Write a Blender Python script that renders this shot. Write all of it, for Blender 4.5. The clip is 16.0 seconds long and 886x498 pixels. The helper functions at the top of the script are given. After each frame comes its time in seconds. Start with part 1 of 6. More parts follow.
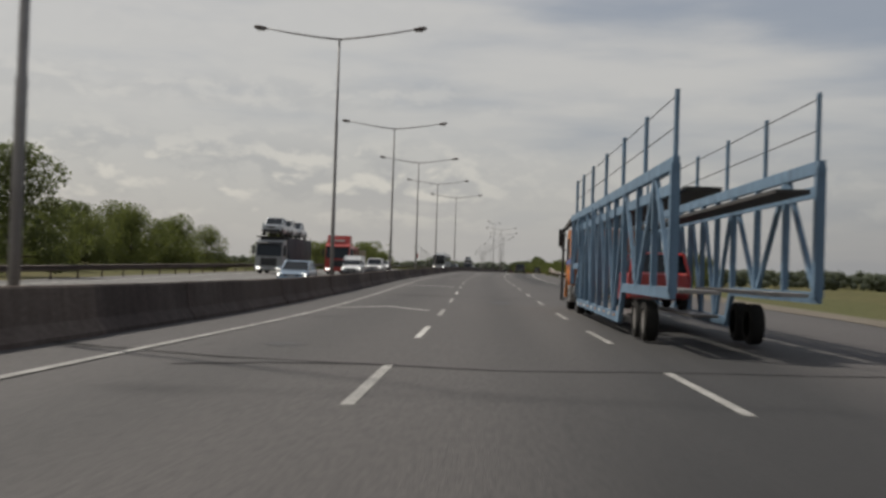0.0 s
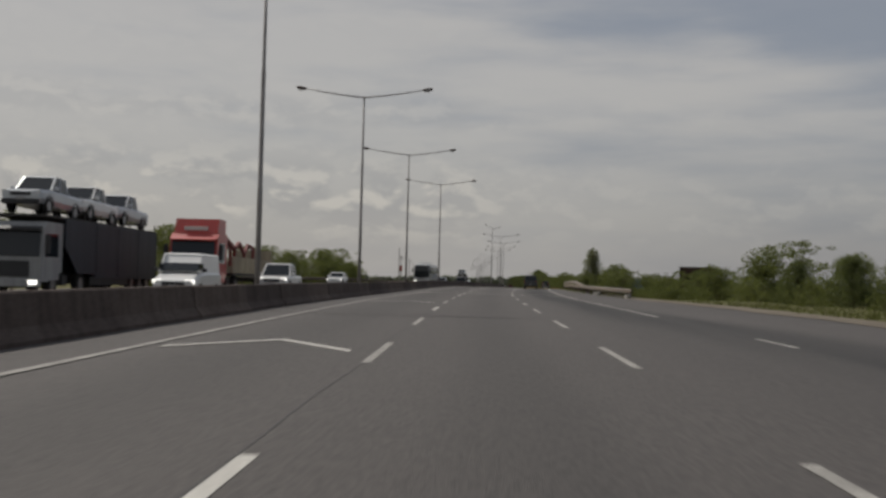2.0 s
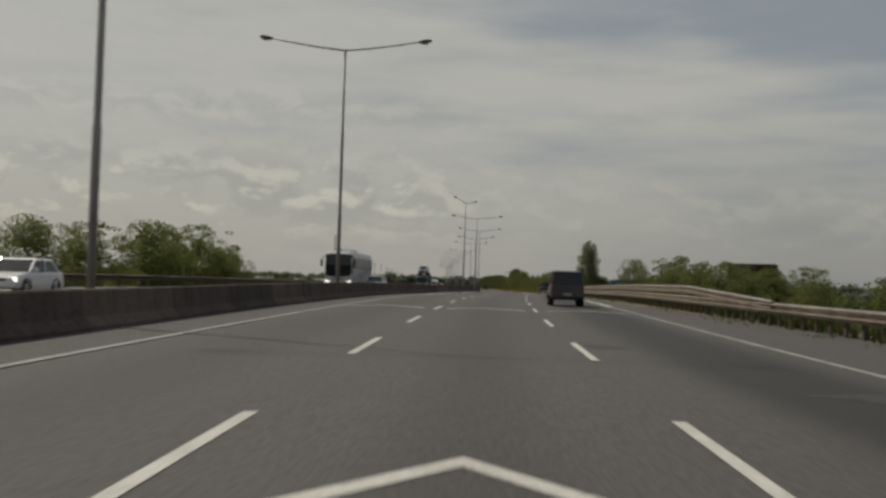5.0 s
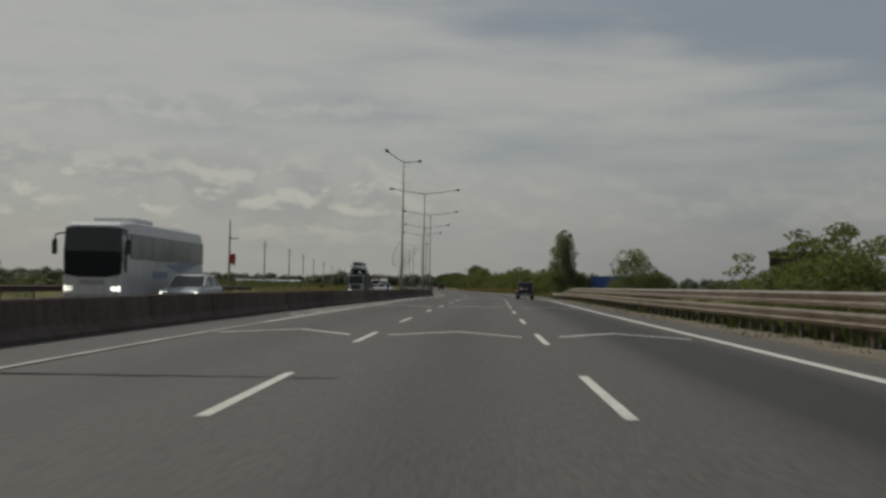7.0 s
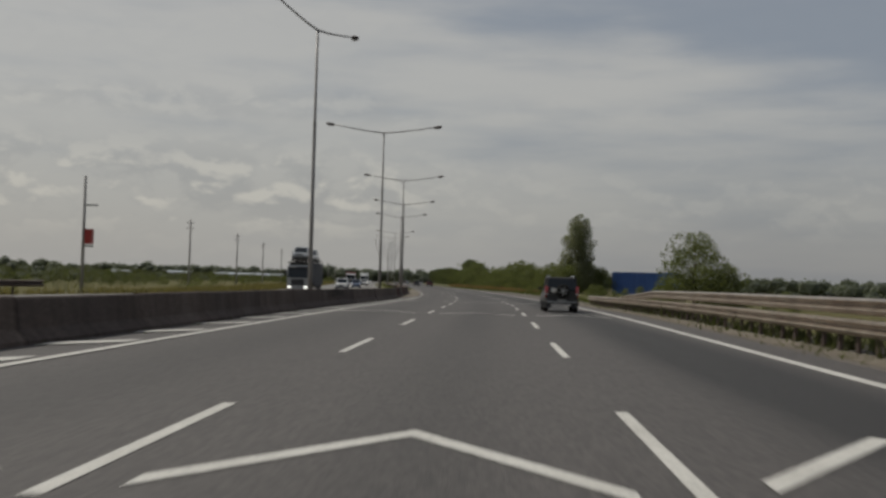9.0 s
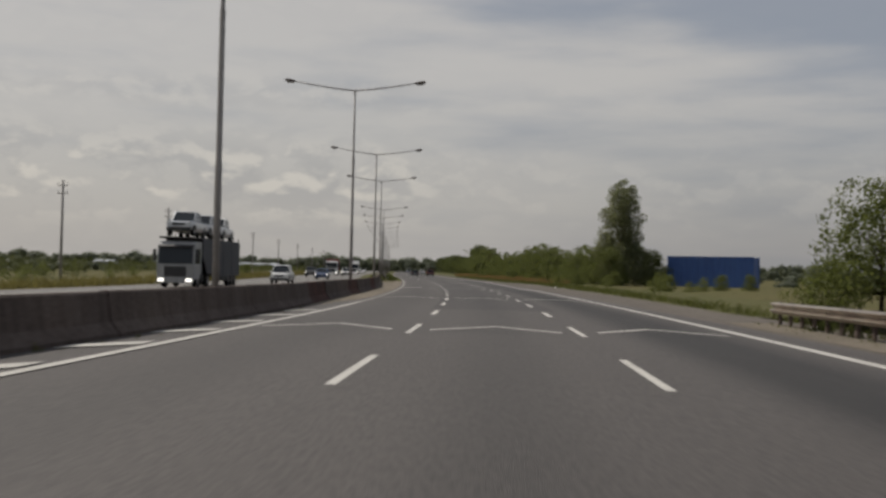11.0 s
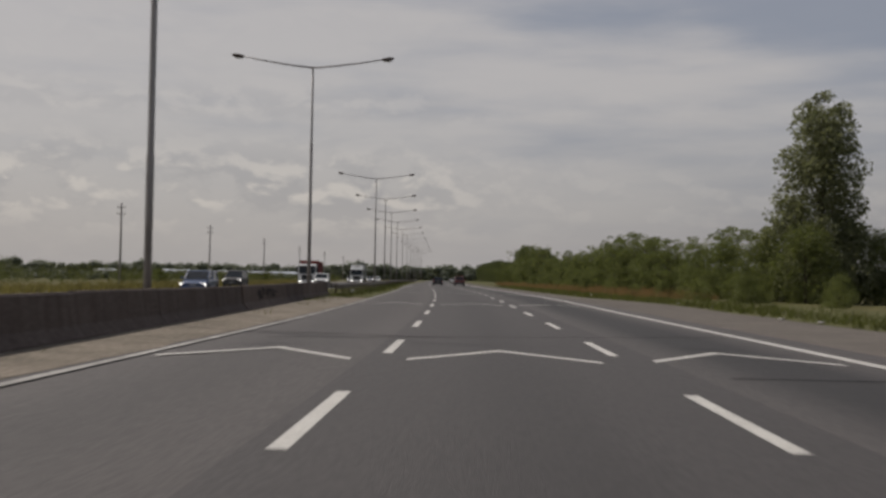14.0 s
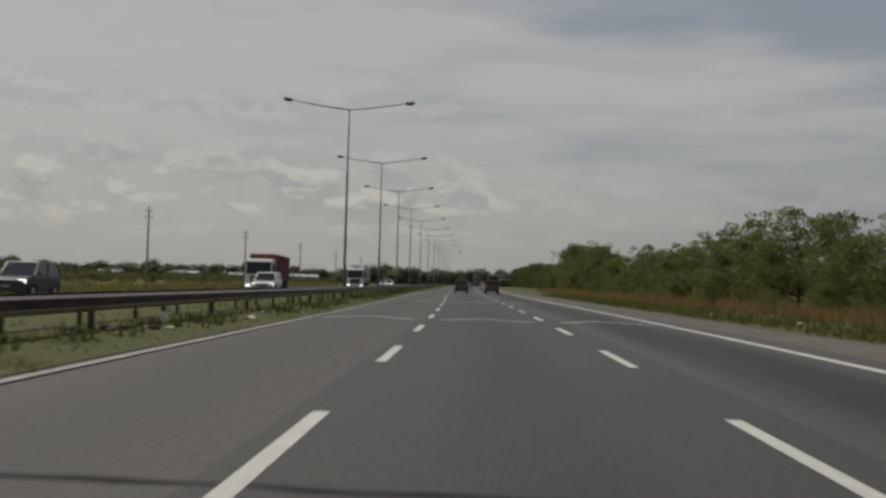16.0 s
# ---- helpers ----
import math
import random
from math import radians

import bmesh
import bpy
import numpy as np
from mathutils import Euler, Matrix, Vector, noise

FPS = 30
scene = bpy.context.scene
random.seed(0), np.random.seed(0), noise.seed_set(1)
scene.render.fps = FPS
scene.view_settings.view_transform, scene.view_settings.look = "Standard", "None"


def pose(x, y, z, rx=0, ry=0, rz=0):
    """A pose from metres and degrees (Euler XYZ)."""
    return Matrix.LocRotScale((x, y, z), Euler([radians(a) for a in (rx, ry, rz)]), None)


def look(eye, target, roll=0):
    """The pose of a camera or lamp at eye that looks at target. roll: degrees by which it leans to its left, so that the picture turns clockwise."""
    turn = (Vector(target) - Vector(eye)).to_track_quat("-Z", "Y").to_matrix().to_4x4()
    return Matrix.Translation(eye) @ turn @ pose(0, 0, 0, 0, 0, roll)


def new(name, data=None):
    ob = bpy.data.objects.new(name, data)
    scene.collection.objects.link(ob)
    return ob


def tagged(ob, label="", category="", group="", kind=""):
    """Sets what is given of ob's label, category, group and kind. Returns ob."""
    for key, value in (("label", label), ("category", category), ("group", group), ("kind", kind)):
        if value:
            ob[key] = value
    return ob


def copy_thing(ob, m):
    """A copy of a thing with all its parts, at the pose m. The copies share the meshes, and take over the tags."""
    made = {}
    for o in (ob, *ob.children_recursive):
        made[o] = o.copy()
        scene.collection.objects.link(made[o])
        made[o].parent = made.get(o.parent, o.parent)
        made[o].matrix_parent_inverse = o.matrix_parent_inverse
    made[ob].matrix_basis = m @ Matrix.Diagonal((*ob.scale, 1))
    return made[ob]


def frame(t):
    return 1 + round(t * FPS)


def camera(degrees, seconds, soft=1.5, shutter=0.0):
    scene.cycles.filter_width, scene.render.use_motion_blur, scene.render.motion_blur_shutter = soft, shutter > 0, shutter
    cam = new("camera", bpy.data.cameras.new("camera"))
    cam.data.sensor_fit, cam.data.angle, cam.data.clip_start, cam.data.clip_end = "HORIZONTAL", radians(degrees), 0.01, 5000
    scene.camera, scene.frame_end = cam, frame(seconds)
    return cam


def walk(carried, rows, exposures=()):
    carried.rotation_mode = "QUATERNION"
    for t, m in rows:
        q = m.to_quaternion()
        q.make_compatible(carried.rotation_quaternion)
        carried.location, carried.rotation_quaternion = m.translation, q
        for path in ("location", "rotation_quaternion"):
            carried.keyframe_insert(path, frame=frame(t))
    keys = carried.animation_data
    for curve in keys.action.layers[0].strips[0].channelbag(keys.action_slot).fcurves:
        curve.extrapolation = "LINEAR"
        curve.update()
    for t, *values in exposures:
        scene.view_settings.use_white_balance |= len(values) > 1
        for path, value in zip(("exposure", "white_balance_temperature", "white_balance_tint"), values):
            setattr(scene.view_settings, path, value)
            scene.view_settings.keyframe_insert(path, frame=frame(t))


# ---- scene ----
cam = camera(45.0, 16.0, soft=2.95, shutter=0.22)
# seconds, x, y, z, yaw to the left, pitch up, lean to the left
PATH = [
    (0, 2.485, 7.137, 1.187, 4.131, 1.122, 1.866),
    (0.5, 1.986, 20.002, 1.113, 3.839, 1.041, 2.297),
    (1, 1.653, 33.718, 1.060, 3.859, 1.402, 1.697),
    (1.5, 1.250, 46.786, 1.087, 3.921, 1.898, 1.269),
    (2, 0.865, 59.115, 1.171, 3.979, 1.949, 1.477),
    (2.5, 0.423, 71.871, 1.282, 4.059, 2.227, 1.731),
    (3, -0.003, 83.786, 1.396, 4.161, 2.083, 1.706),
    (3.5, -0.376, 96.969, 1.507, 3.951, 2.032, 1.398),
    (4, -0.783, 109.510, 1.596, 3.576, 1.702, 1.731),
    (4.5, -1.051, 123.516, 1.675, 3.006, 1.973, 1.922),
    (5.5, -1.248, 151.241, 1.873, 1.863, 1.963, 1.538),
    (6.5, -0.888, 178.122, 2.124, 0.719, 1.954, 1.154),
    (7, -0.530, 191.064, 2.220, 0.148, 1.949, 0.962),
    (7.5, -0.072, 203.569, 2.281, -0.038, 2.025, 1.134),
    (8, 0.387, 215.907, 2.309, -0.114, 1.589, 1.547),
    (8.5, 0.900, 229.800, 2.304, -0.090, 1.520, 1.567),
    (9, 1.393, 242.207, 2.299, -0.070, 1.739, 1.587),
    (9.5, 1.882, 255.599, 2.293, 0.043, 1.438, 1.451),
    (10, 2.384, 268.413, 2.286, 0.146, 1.302, 1.574),
    (11, 3.264, 294.367, 2.228, 0.473, 1.149, 1.307),
    (11.5, 3.640, 307.441, 2.156, 0.637, 1.072, 1.173),
    (12.5, 4.217, 333.604, 2.010, 0.964, 0.920, 0.906),
    (13, 4.447, 346.620, 1.956, 1.730, 1.190, 0.889),
    (13.5, 4.406, 359.485, 1.919, 2.279, 1.337, 1.001),
    (14, 4.356, 372.177, 1.894, 2.834, 1.600, 1.019),
    (14.5, 4.132, 385.569, 1.876, 3.416, 1.301, 0.974),
    (15, 3.719, 398.541, 1.858, 3.940, 1.669, 1.604),
    (15.5, 3.227, 411.917, 1.853, 4.248, 1.619, 1.907),
    (16, 2.693, 424.792, 1.879, 4.634, 1.825, 1.565),
]
walk(cam, [(t, look((x, y, z), (x - math.sin(radians(a)) * math.cos(radians(b)), y + math.cos(radians(a)) * math.cos(radians(b)), z + math.sin(radians(b))), c))
           for t, x, y, z, a, b, c in PATH],
     exposures=[(0, .28, 6500, 10), (.5, .25, 6500, 10), (1, .1, 6600, 9), (1.5, .05, 6450, 13), (2, .0, 6500, 11), (3, .0, 6550, 9), (3.5, -.05, 6500, 14), (4, .0, 6700, 9), (4.5, .0, 6800, 6), (7, -.13, 6500, 6), (8, -.03, 6450, 8), (10, -.01, 6450, 9),
                (12, .33, 6700, 13), (12.6, .32, 6700, 13), (13, .05, 6500, 13), (13.35, .03, 6700, 6), (13.5, .03, 6700, 6), (13.85, .05, 6500, 14), (15.5, .07, 6500, 16), (16, -.02, 6450, 9)])

# ---- the line of the road: heading in degrees to the right and grade in per cent, every 25 m from -50 m ----
HEADING = [-1.77, -1.85, -1.93, -2.02, -2.14, -2.27, -2.01, -1.41, -0.33, 0.73, 1.5, 2.23, 2.7, 2.89, 2.61, 1.71, 0.41, -0.89, -1.92, -2.55, -3.17, -3.72, -4.02, -4.0, -3.77, -3.44, -3.12, -2.82]
GRADE = [-0.49, -0.53, -0.62, -0.54, 0.62, 1.0, 0.76, 0.48, 0.91, 0.95, 0.46, -0.07, -0.04, -0.06, -0.56, -0.58, -0.32, -0.13, -0.15, 0.3, 0.01, -0.09, -0.01, 0.06, 0.08, 0.07, 0.04, 0.03]
STEP = 2.0
STATIONS = np.arange(-50, 1000, STEP)
_knots = -50 + 25 * np.arange(len(HEADING))
_turn = np.radians(np.interp(STATIONS, _knots, HEADING))
_rise = np.interp(STATIONS, _knots, GRADE) / 100
ROAD_X, ROAD_Y, ROAD_Z = (np.cumsum(v) * STEP for v in (np.sin(_turn), np.cos(_turn), _rise))
ROAD_X, ROAD_Y, ROAD_Z = (v - v[25] for v in (ROAD_X, ROAD_Y, ROAD_Z))


def road_at(s, u=0.0, h=0.0):
    """The point at station s, u metres to the right of the line and h above the roadway."""
    a = float(np.interp(s, STATIONS, _turn))
    x, y, z = (float(np.interp(s, STATIONS, v)) for v in (ROAD_X, ROAD_Y, ROAD_Z))
    if s > STATIONS[-1]:
        x, y = x + (s - STATIONS[-1]) * math.sin(a), y + (s - STATIONS[-1]) * math.cos(a)
    return Vector((x + u * math.cos(a), y - u * math.sin(a), z + h))


def road_pose(s, u, h=0.0, turn=0.0):
    """A pose on the road that looks along it; turn: degrees to the left."""
    p = road_at(s, u, h)
    return pose(*p, 0, 0, turn - math.degrees(float(np.interp(s, STATIONS, _turn))))


# ---- light ----
SUN_HEIGHT, SUN_TURN = 52.0, 55.0  # degrees over the horizon, degrees to the left of +y
world = bpy.data.worlds.new("world")
scene.world = world
world.use_nodes = True
wn, wl = world.node_tree.nodes, world.node_tree.links
wn.clear()


def wnode(kind, **sets):
    n = wn.new(kind)
    if "operation" in sets:
        n.operation = sets["operation"]
    if "noise_dimensions" in sets:
        n.noise_dimensions = sets["noise_dimensions"]
    if "interpolation_type" in sets:
        n.interpolation_type = sets["interpolation_type"]
    if "data_type" in sets:
        n.data_type = sets["data_type"]
    for i in (0, 1):
        if "i_%d" % i in sets:
            n.inputs[i].default_value = sets["i_%d" % i]
    return n


w_coord = wnode("ShaderNodeTexCoord")
w_sky = wnode("ShaderNodeTexSky")
w_sky.sky_type, w_sky.sun_disc, w_sky.air_density, w_sky.dust_density = "NISHITA", False, 1.2, 2.5
w_sky.sun_elevation, w_sky.sun_rotation = radians(SUN_HEIGHT), radians(-SUN_TURN)
w_split = wnode("ShaderNodeSeparateXYZ")
wl.new(w_coord.outputs["Generated"], w_split.inputs[0])
w_up = wnode("ShaderNodeMath", operation="MAXIMUM", i_1=0.0)
wl.new(w_split.outputs["Z"], w_up.inputs[0])
w_lift = wnode("ShaderNodeMath", operation="ADD", i_1=0.10)
wl.new(w_up.outputs[0], w_lift.inputs[0])
w_px = wnode("ShaderNodeMath", operation="DIVIDE")
w_py = wnode("ShaderNodeMath", operation="DIVIDE")
for w_axis, w_div in (("X", w_px), ("Y", w_py)):
    wl.new(w_split.outputs[w_axis], w_div.inputs[0])
    wl.new(w_lift.outputs[0], w_div.inputs[1])
w_flat = wnode("ShaderNodeCombineXYZ")
wl.new(w_px.outputs[0], w_flat.inputs[0])
wl.new(w_py.outputs[0], w_flat.inputs[1])

def w_math(op, a, b, c=None):
    n = wnode("ShaderNodeMath", operation=op)
    for k, v in enumerate((a, b) if c is None else (a, b, c)):
        if isinstance(v, (int, float)):
            n.inputs[k].default_value = v
        else:
            wl.new(v, n.inputs[k])
    return n.outputs[0]


def w_range(v, a, b, lo=0.0, hi=1.0):
    n = wnode("ShaderNodeMapRange", interpolation_type="SMOOTHSTEP")
    for k, q in ((1, a), (2, b), (3, lo), (4, hi)):
        n.inputs[k].default_value = q
    wl.new(v, n.inputs[0])
    return n.outputs[0]


def w_noise(scale, place, size, detail, rough, distort=0.0):
    mp = wnode("ShaderNodeMapping")
    mp.inputs["Scale"].default_value, mp.inputs["Location"].default_value = scale, place
    wl.new(w_coord.outputs["Generated"], mp.inputs["Vector"])
    n = wnode("ShaderNodeTexNoise", noise_dimensions="3D")
    n.inputs["Scale"].default_value, n.inputs["Detail"].default_value, n.inputs["Roughness"].default_value = size, detail, rough
    n.inputs["Distortion"].default_value = distort
    wl.new(mp.outputs[0], n.inputs["Vector"])
    return n.outputs["Fac"]


def w_tint(fac, a, c):
    n = wnode("ShaderNodeMix", data_type="RGBA")
    wl.new(fac, n.inputs[0])
    for k, v in ((6, a), (7, c)):
        if isinstance(v, tuple):
            n.inputs[k].default_value = (*v, 1)
        else:
            wl.new(v, n.inputs[k])
    return n.outputs[2]


w_x, w_z = w_split.outputs["X"], w_split.outputs["Z"]
# high veil of cloud: long soft streaks, thinner and bluer high up on the side away from the sun
w_veil = wnode("ShaderNodeTexNoise", noise_dimensions="3D")
w_veil.inputs["Scale"].default_value, w_veil.inputs["Detail"].default_value, w_veil.inputs["Roughness"].default_value = 0.62, 8.0, 0.56
w_veil.inputs["Distortion"].default_value = 0.5
wl.new(w_flat.outputs[0], w_veil.inputs["Vector"])
w_streak = w_noise((4.0, 4.0, 24.0), (1.7, 0.3, 0.9), 1.0, 7.0, 0.5, 0.15)
w_high = w_math("MULTIPLY_ADD", w_x, 0.16, w_z)
w_cap = w_range(w_high, 0.20, 0.29)
w_base = w_math("MULTIPLY_ADD", w_veil.outputs["Fac"], 0.34, w_math("MULTIPLY_ADD", w_streak, 0.85, -0.07))
w_thick = w_math("MULTIPLY_ADD", w_cap, -0.27, w_math("MULTIPLY_ADD", w_x, -0.22, w_base))
w_grey = w_tint(w_range(w_thick, 0.20, 0.62), (0.232, 0.254, 0.292), (0.430, 0.417, 0.396))
# pale haze low down
w_low = w_tint(w_range(w_x, -0.05, 0.36), (0.335, 0.330, 0.322), (0.220, 0.223, 0.229))
w_haze = w_tint(w_range(w_z, 0.20, 0.0, 0.0, 0.75), w_grey, w_low)
# small heaps of cloud low on the sun's side: soft bodies, tops a little brighter, shaded feet
w_heap = w_noise((21.0, 21.0, 40.0), (3.1, 0.4, 0.2), 1.1, 7.0, 0.56, 0.25)
w_over = w_noise((21.0, 21.0, 40.0), (3.1, 0.4, 0.70), 1.1, 7.0, 0.56, 0.25)
w_bank = w_noise((9.0, 9.0, 22.0), (0.4, 1.9, 2.3), 1.0, 3.0, 0.5)
w_row = w_math("MULTIPLY", w_range(w_z, 0.030, 0.070), w_range(w_z, 0.135, 0.085))
w_row_high = w_math("MULTIPLY", w_range(w_z, 0.138, 0.150, 0.0, 0.32), w_range(w_z, 0.178, 0.160))
w_rows = w_math("ADD", w_math("MULTIPLY_ADD", w_row, 0.92, 0.08), w_row_high)
w_where = w_math("MULTIPLY", w_rows, w_range(w_x, 0.03, -0.10, 0.22, 1.0))
w_dense = w_math("MULTIPLY_ADD", w_bank, 0.55, w_math("MULTIPLY_ADD", w_heap, 0.75, -0.10))
w_body = w_math("MULTIPLY", w_range(w_dense, 0.46, 0.60), w_where)
w_top = w_range(w_math("SUBTRACT", w_heap, w_over), -0.06, 0.16)
w_cloud = w_tint(w_top, (0.322, 0.318, 0.315), (0.490, 0.468, 0.428))
w_final = w_tint(w_math("MULTIPLY", w_body, 0.9), w_haze, w_cloud)
w_bg_sky, w_bg_cloud = wnode("ShaderNodeBackground"), wnode("ShaderNodeBackground")
w_bg_sky.inputs["Strength"].default_value = 0.10
w_bg_cloud.inputs["Strength"].default_value = 1.0
wl.new(w_sky.outputs[0], w_bg_sky.inputs["Color"])
wl.new(w_final, w_bg_cloud.inputs["Color"])
w_mix = wnode("ShaderNodeMixShader", i_0=0.9)
wl.new(w_bg_sky.outputs[0], w_mix.inputs[1])
wl.new(w_bg_cloud.outputs[0], w_mix.inputs[2])
w_out = wnode("ShaderNodeOutputWorld")
wl.new(w_mix.outputs[0], w_out.inputs[0])

sun = new("sun", bpy.data.lights.new("sun", "SUN"))
sun.data.energy, sun.data.angle, sun.data.color = 3.0, radians(3.0), (1.0, 0.95, 0.87)
sun.matrix_world = look((-math.sin(radians(SUN_TURN)) * math.cos(radians(SUN_HEIGHT)) * 50, math.cos(radians(SUN_TURN)) * math.cos(radians(SUN_HEIGHT)) * 50,
                         math.sin(radians(SUN_HEIGHT)) * 50), (0, 0, 0))


# ---- materials ----
def material(name, colour, rough=0.7, metal=0.0, second=None, scale=2.0, contrast=0.5, grain=0.0, grain_scale=40.0, bump=0.0, bump_scale=60.0,
             per_object=0.0, per_island=0.0, stretch=(1, 1, 1), coat=0.0, streak=0.0):
    """A surface with a second tone in large patches, fine grain, relief and, if asked, a shift from object to object."""
    m = bpy.data.materials.new(name)
    m.use_nodes = True
    nt = m.node_tree
    b = nt.nodes["Principled BSDF"]
    b.inputs["Roughness"].default_value, b.inputs["Metallic"].default_value = rough, metal
    if rough >= 0.9:
        b.inputs["Specular IOR Level"].default_value = 0.1
    if coat:
        b.inputs["Coat Weight"].default_value, b.inputs["Coat Roughness"].default_value = coat, 0.08
    at = nt.nodes.new("ShaderNodeTexCoord")
    mp = nt.nodes.new("ShaderNodeMapping")
    mp.inputs["Scale"].default_value = stretch
    nt.links.new(at.outputs["Object"], mp.inputs["Vector"])

    def tex(sc, detail=4.0):
        n = nt.nodes.new("ShaderNodeTexNoise")
        n.inputs["Scale"].default_value, n.inputs["Detail"].default_value = sc, detail
        nt.links.new(mp.outputs[0], n.inputs["Vector"])
        return n.outputs["Fac"]

    def blend(fac, a, c, mode="MIX"):
        n = nt.nodes.new("ShaderNodeMix")
        n.data_type, n.blend_type = "RGBA", mode
        for sock, v in ((n.inputs[0], fac), (n.inputs[6], a), (n.inputs[7], c)):
            if isinstance(v, (tuple, float, int)):
                sock.default_value = v if not isinstance(v, tuple) else (*v[:3], 1)
            else:
                nt.links.new(v, sock)
        return n.outputs[2]

    def ramp(fac, lo, hi, a=0.0, c=1.0):
        n = nt.nodes.new("ShaderNodeMapRange")
        n.inputs[1].default_value, n.inputs[2].default_value, n.inputs[3].default_value, n.inputs[4].default_value = lo, hi, a, c
        nt.links.new(fac, n.inputs[0])
        return n.outputs[0]

    out = tuple(colour)
    second = tuple(second) if second else tuple(0.75 * v for v in colour)
    out = blend(ramp(tex(scale), 0.5 - 0.5 * (1 - contrast) - 0.02, 0.5 + 0.5 * (1 - contrast) + 0.02), out, second)
    if grain:
        out = blend(1.0, out, blend(ramp(tex(grain_scale, 2.0), 0.3, 0.7), (1 - grain,) * 3, (1 + grain,) * 3), "MULTIPLY")
    if streak:
        st = nt.nodes.new("ShaderNodeMapping")
        st.inputs["Scale"].default_value = (3.0, 3.0, 0.12)
        nt.links.new(at.outputs["Object"], st.inputs["Vector"])
        n = nt.nodes.new("ShaderNodeTexNoise")
        n.inputs["Scale"].default_value, n.inputs["Detail"].default_value = 1.6, 5.0
        nt.links.new(st.outputs[0], n.inputs["Vector"])
        out = blend(ramp(n.outputs["Fac"], 0.42, 0.62), out, blend(1.0, out, (1 - streak,) * 3, "MULTIPLY"))
    if per_object or per_island:
        info = nt.nodes.new("ShaderNodeObjectInfo" if per_object else "ShaderNodeNewGeometry")
        rnd = info.outputs["Random" if per_object else "Random Per Island"]
        k = per_object or per_island
        out = blend(1.0, out, blend(rnd, (1 - k,) * 3, (1 + k, 1 + 0.9 * k, 1 + 0.6 * k)), "MULTIPLY")
    if isinstance(out, tuple):
        b.inputs["Base Color"].default_value = (*out, 1)
    else:
        nt.links.new(out, b.inputs["Base Color"])
    if bump:
        n = nt.nodes.new("ShaderNodeBump")
        n.inputs["Strength"].default_value, n.inputs["Distance"].default_value = bump, 0.02
        nt.links.new(tex(bump_scale, 3.0), n.inputs["Height"])
        nt.links.new(n.outputs[0], b.inputs["Normal"])
    return m


def glass(name, tint, rough=0.05):
    m = material(name, tint, rough, 0.0, second=tuple(v * 0.8 for v in tint), scale=0.8)
    m.node_tree.nodes["Principled BSDF"].inputs["Specular IOR Level"].default_value = 0.4
    return m


def lit(name, colour, strength):
    m = bpy.data.materials.new(name)
    m.use_nodes = True
    b = m.node_tree.nodes["Principled BSDF"]
    b.inputs["Base Color"].default_value, b.inputs["Emission Color"].default_value, b.inputs["Emission Strength"].default_value = (*colour, 1), (*colour, 1), strength
    return m


def leaves(name, a, c):
    m = material(name, a, 0.55, second=c, scale=0.35, contrast=0.4, per_island=0.35)
    nt = m.node_tree
    b, out = nt.nodes["Principled BSDF"], nt.nodes["Material Output"]
    b.inputs["Specular IOR Level"].default_value = 0.1
    thin, mix = nt.nodes.new("ShaderNodeBsdfTranslucent"), nt.nodes.new("ShaderNodeMixShader")
    thin.inputs["Color"].default_value = (a[0] * 1.35, a[1] * 1.35, a[2] * 0.95, 1)
    mix.inputs[0].default_value = 0.42
    nt.links.new(b.outputs[0], mix.inputs[1])
    nt.links.new(thin.outputs[0], mix.inputs[2])
    nt.links.new(mix.outputs[0], out.inputs["Surface"])
    return m


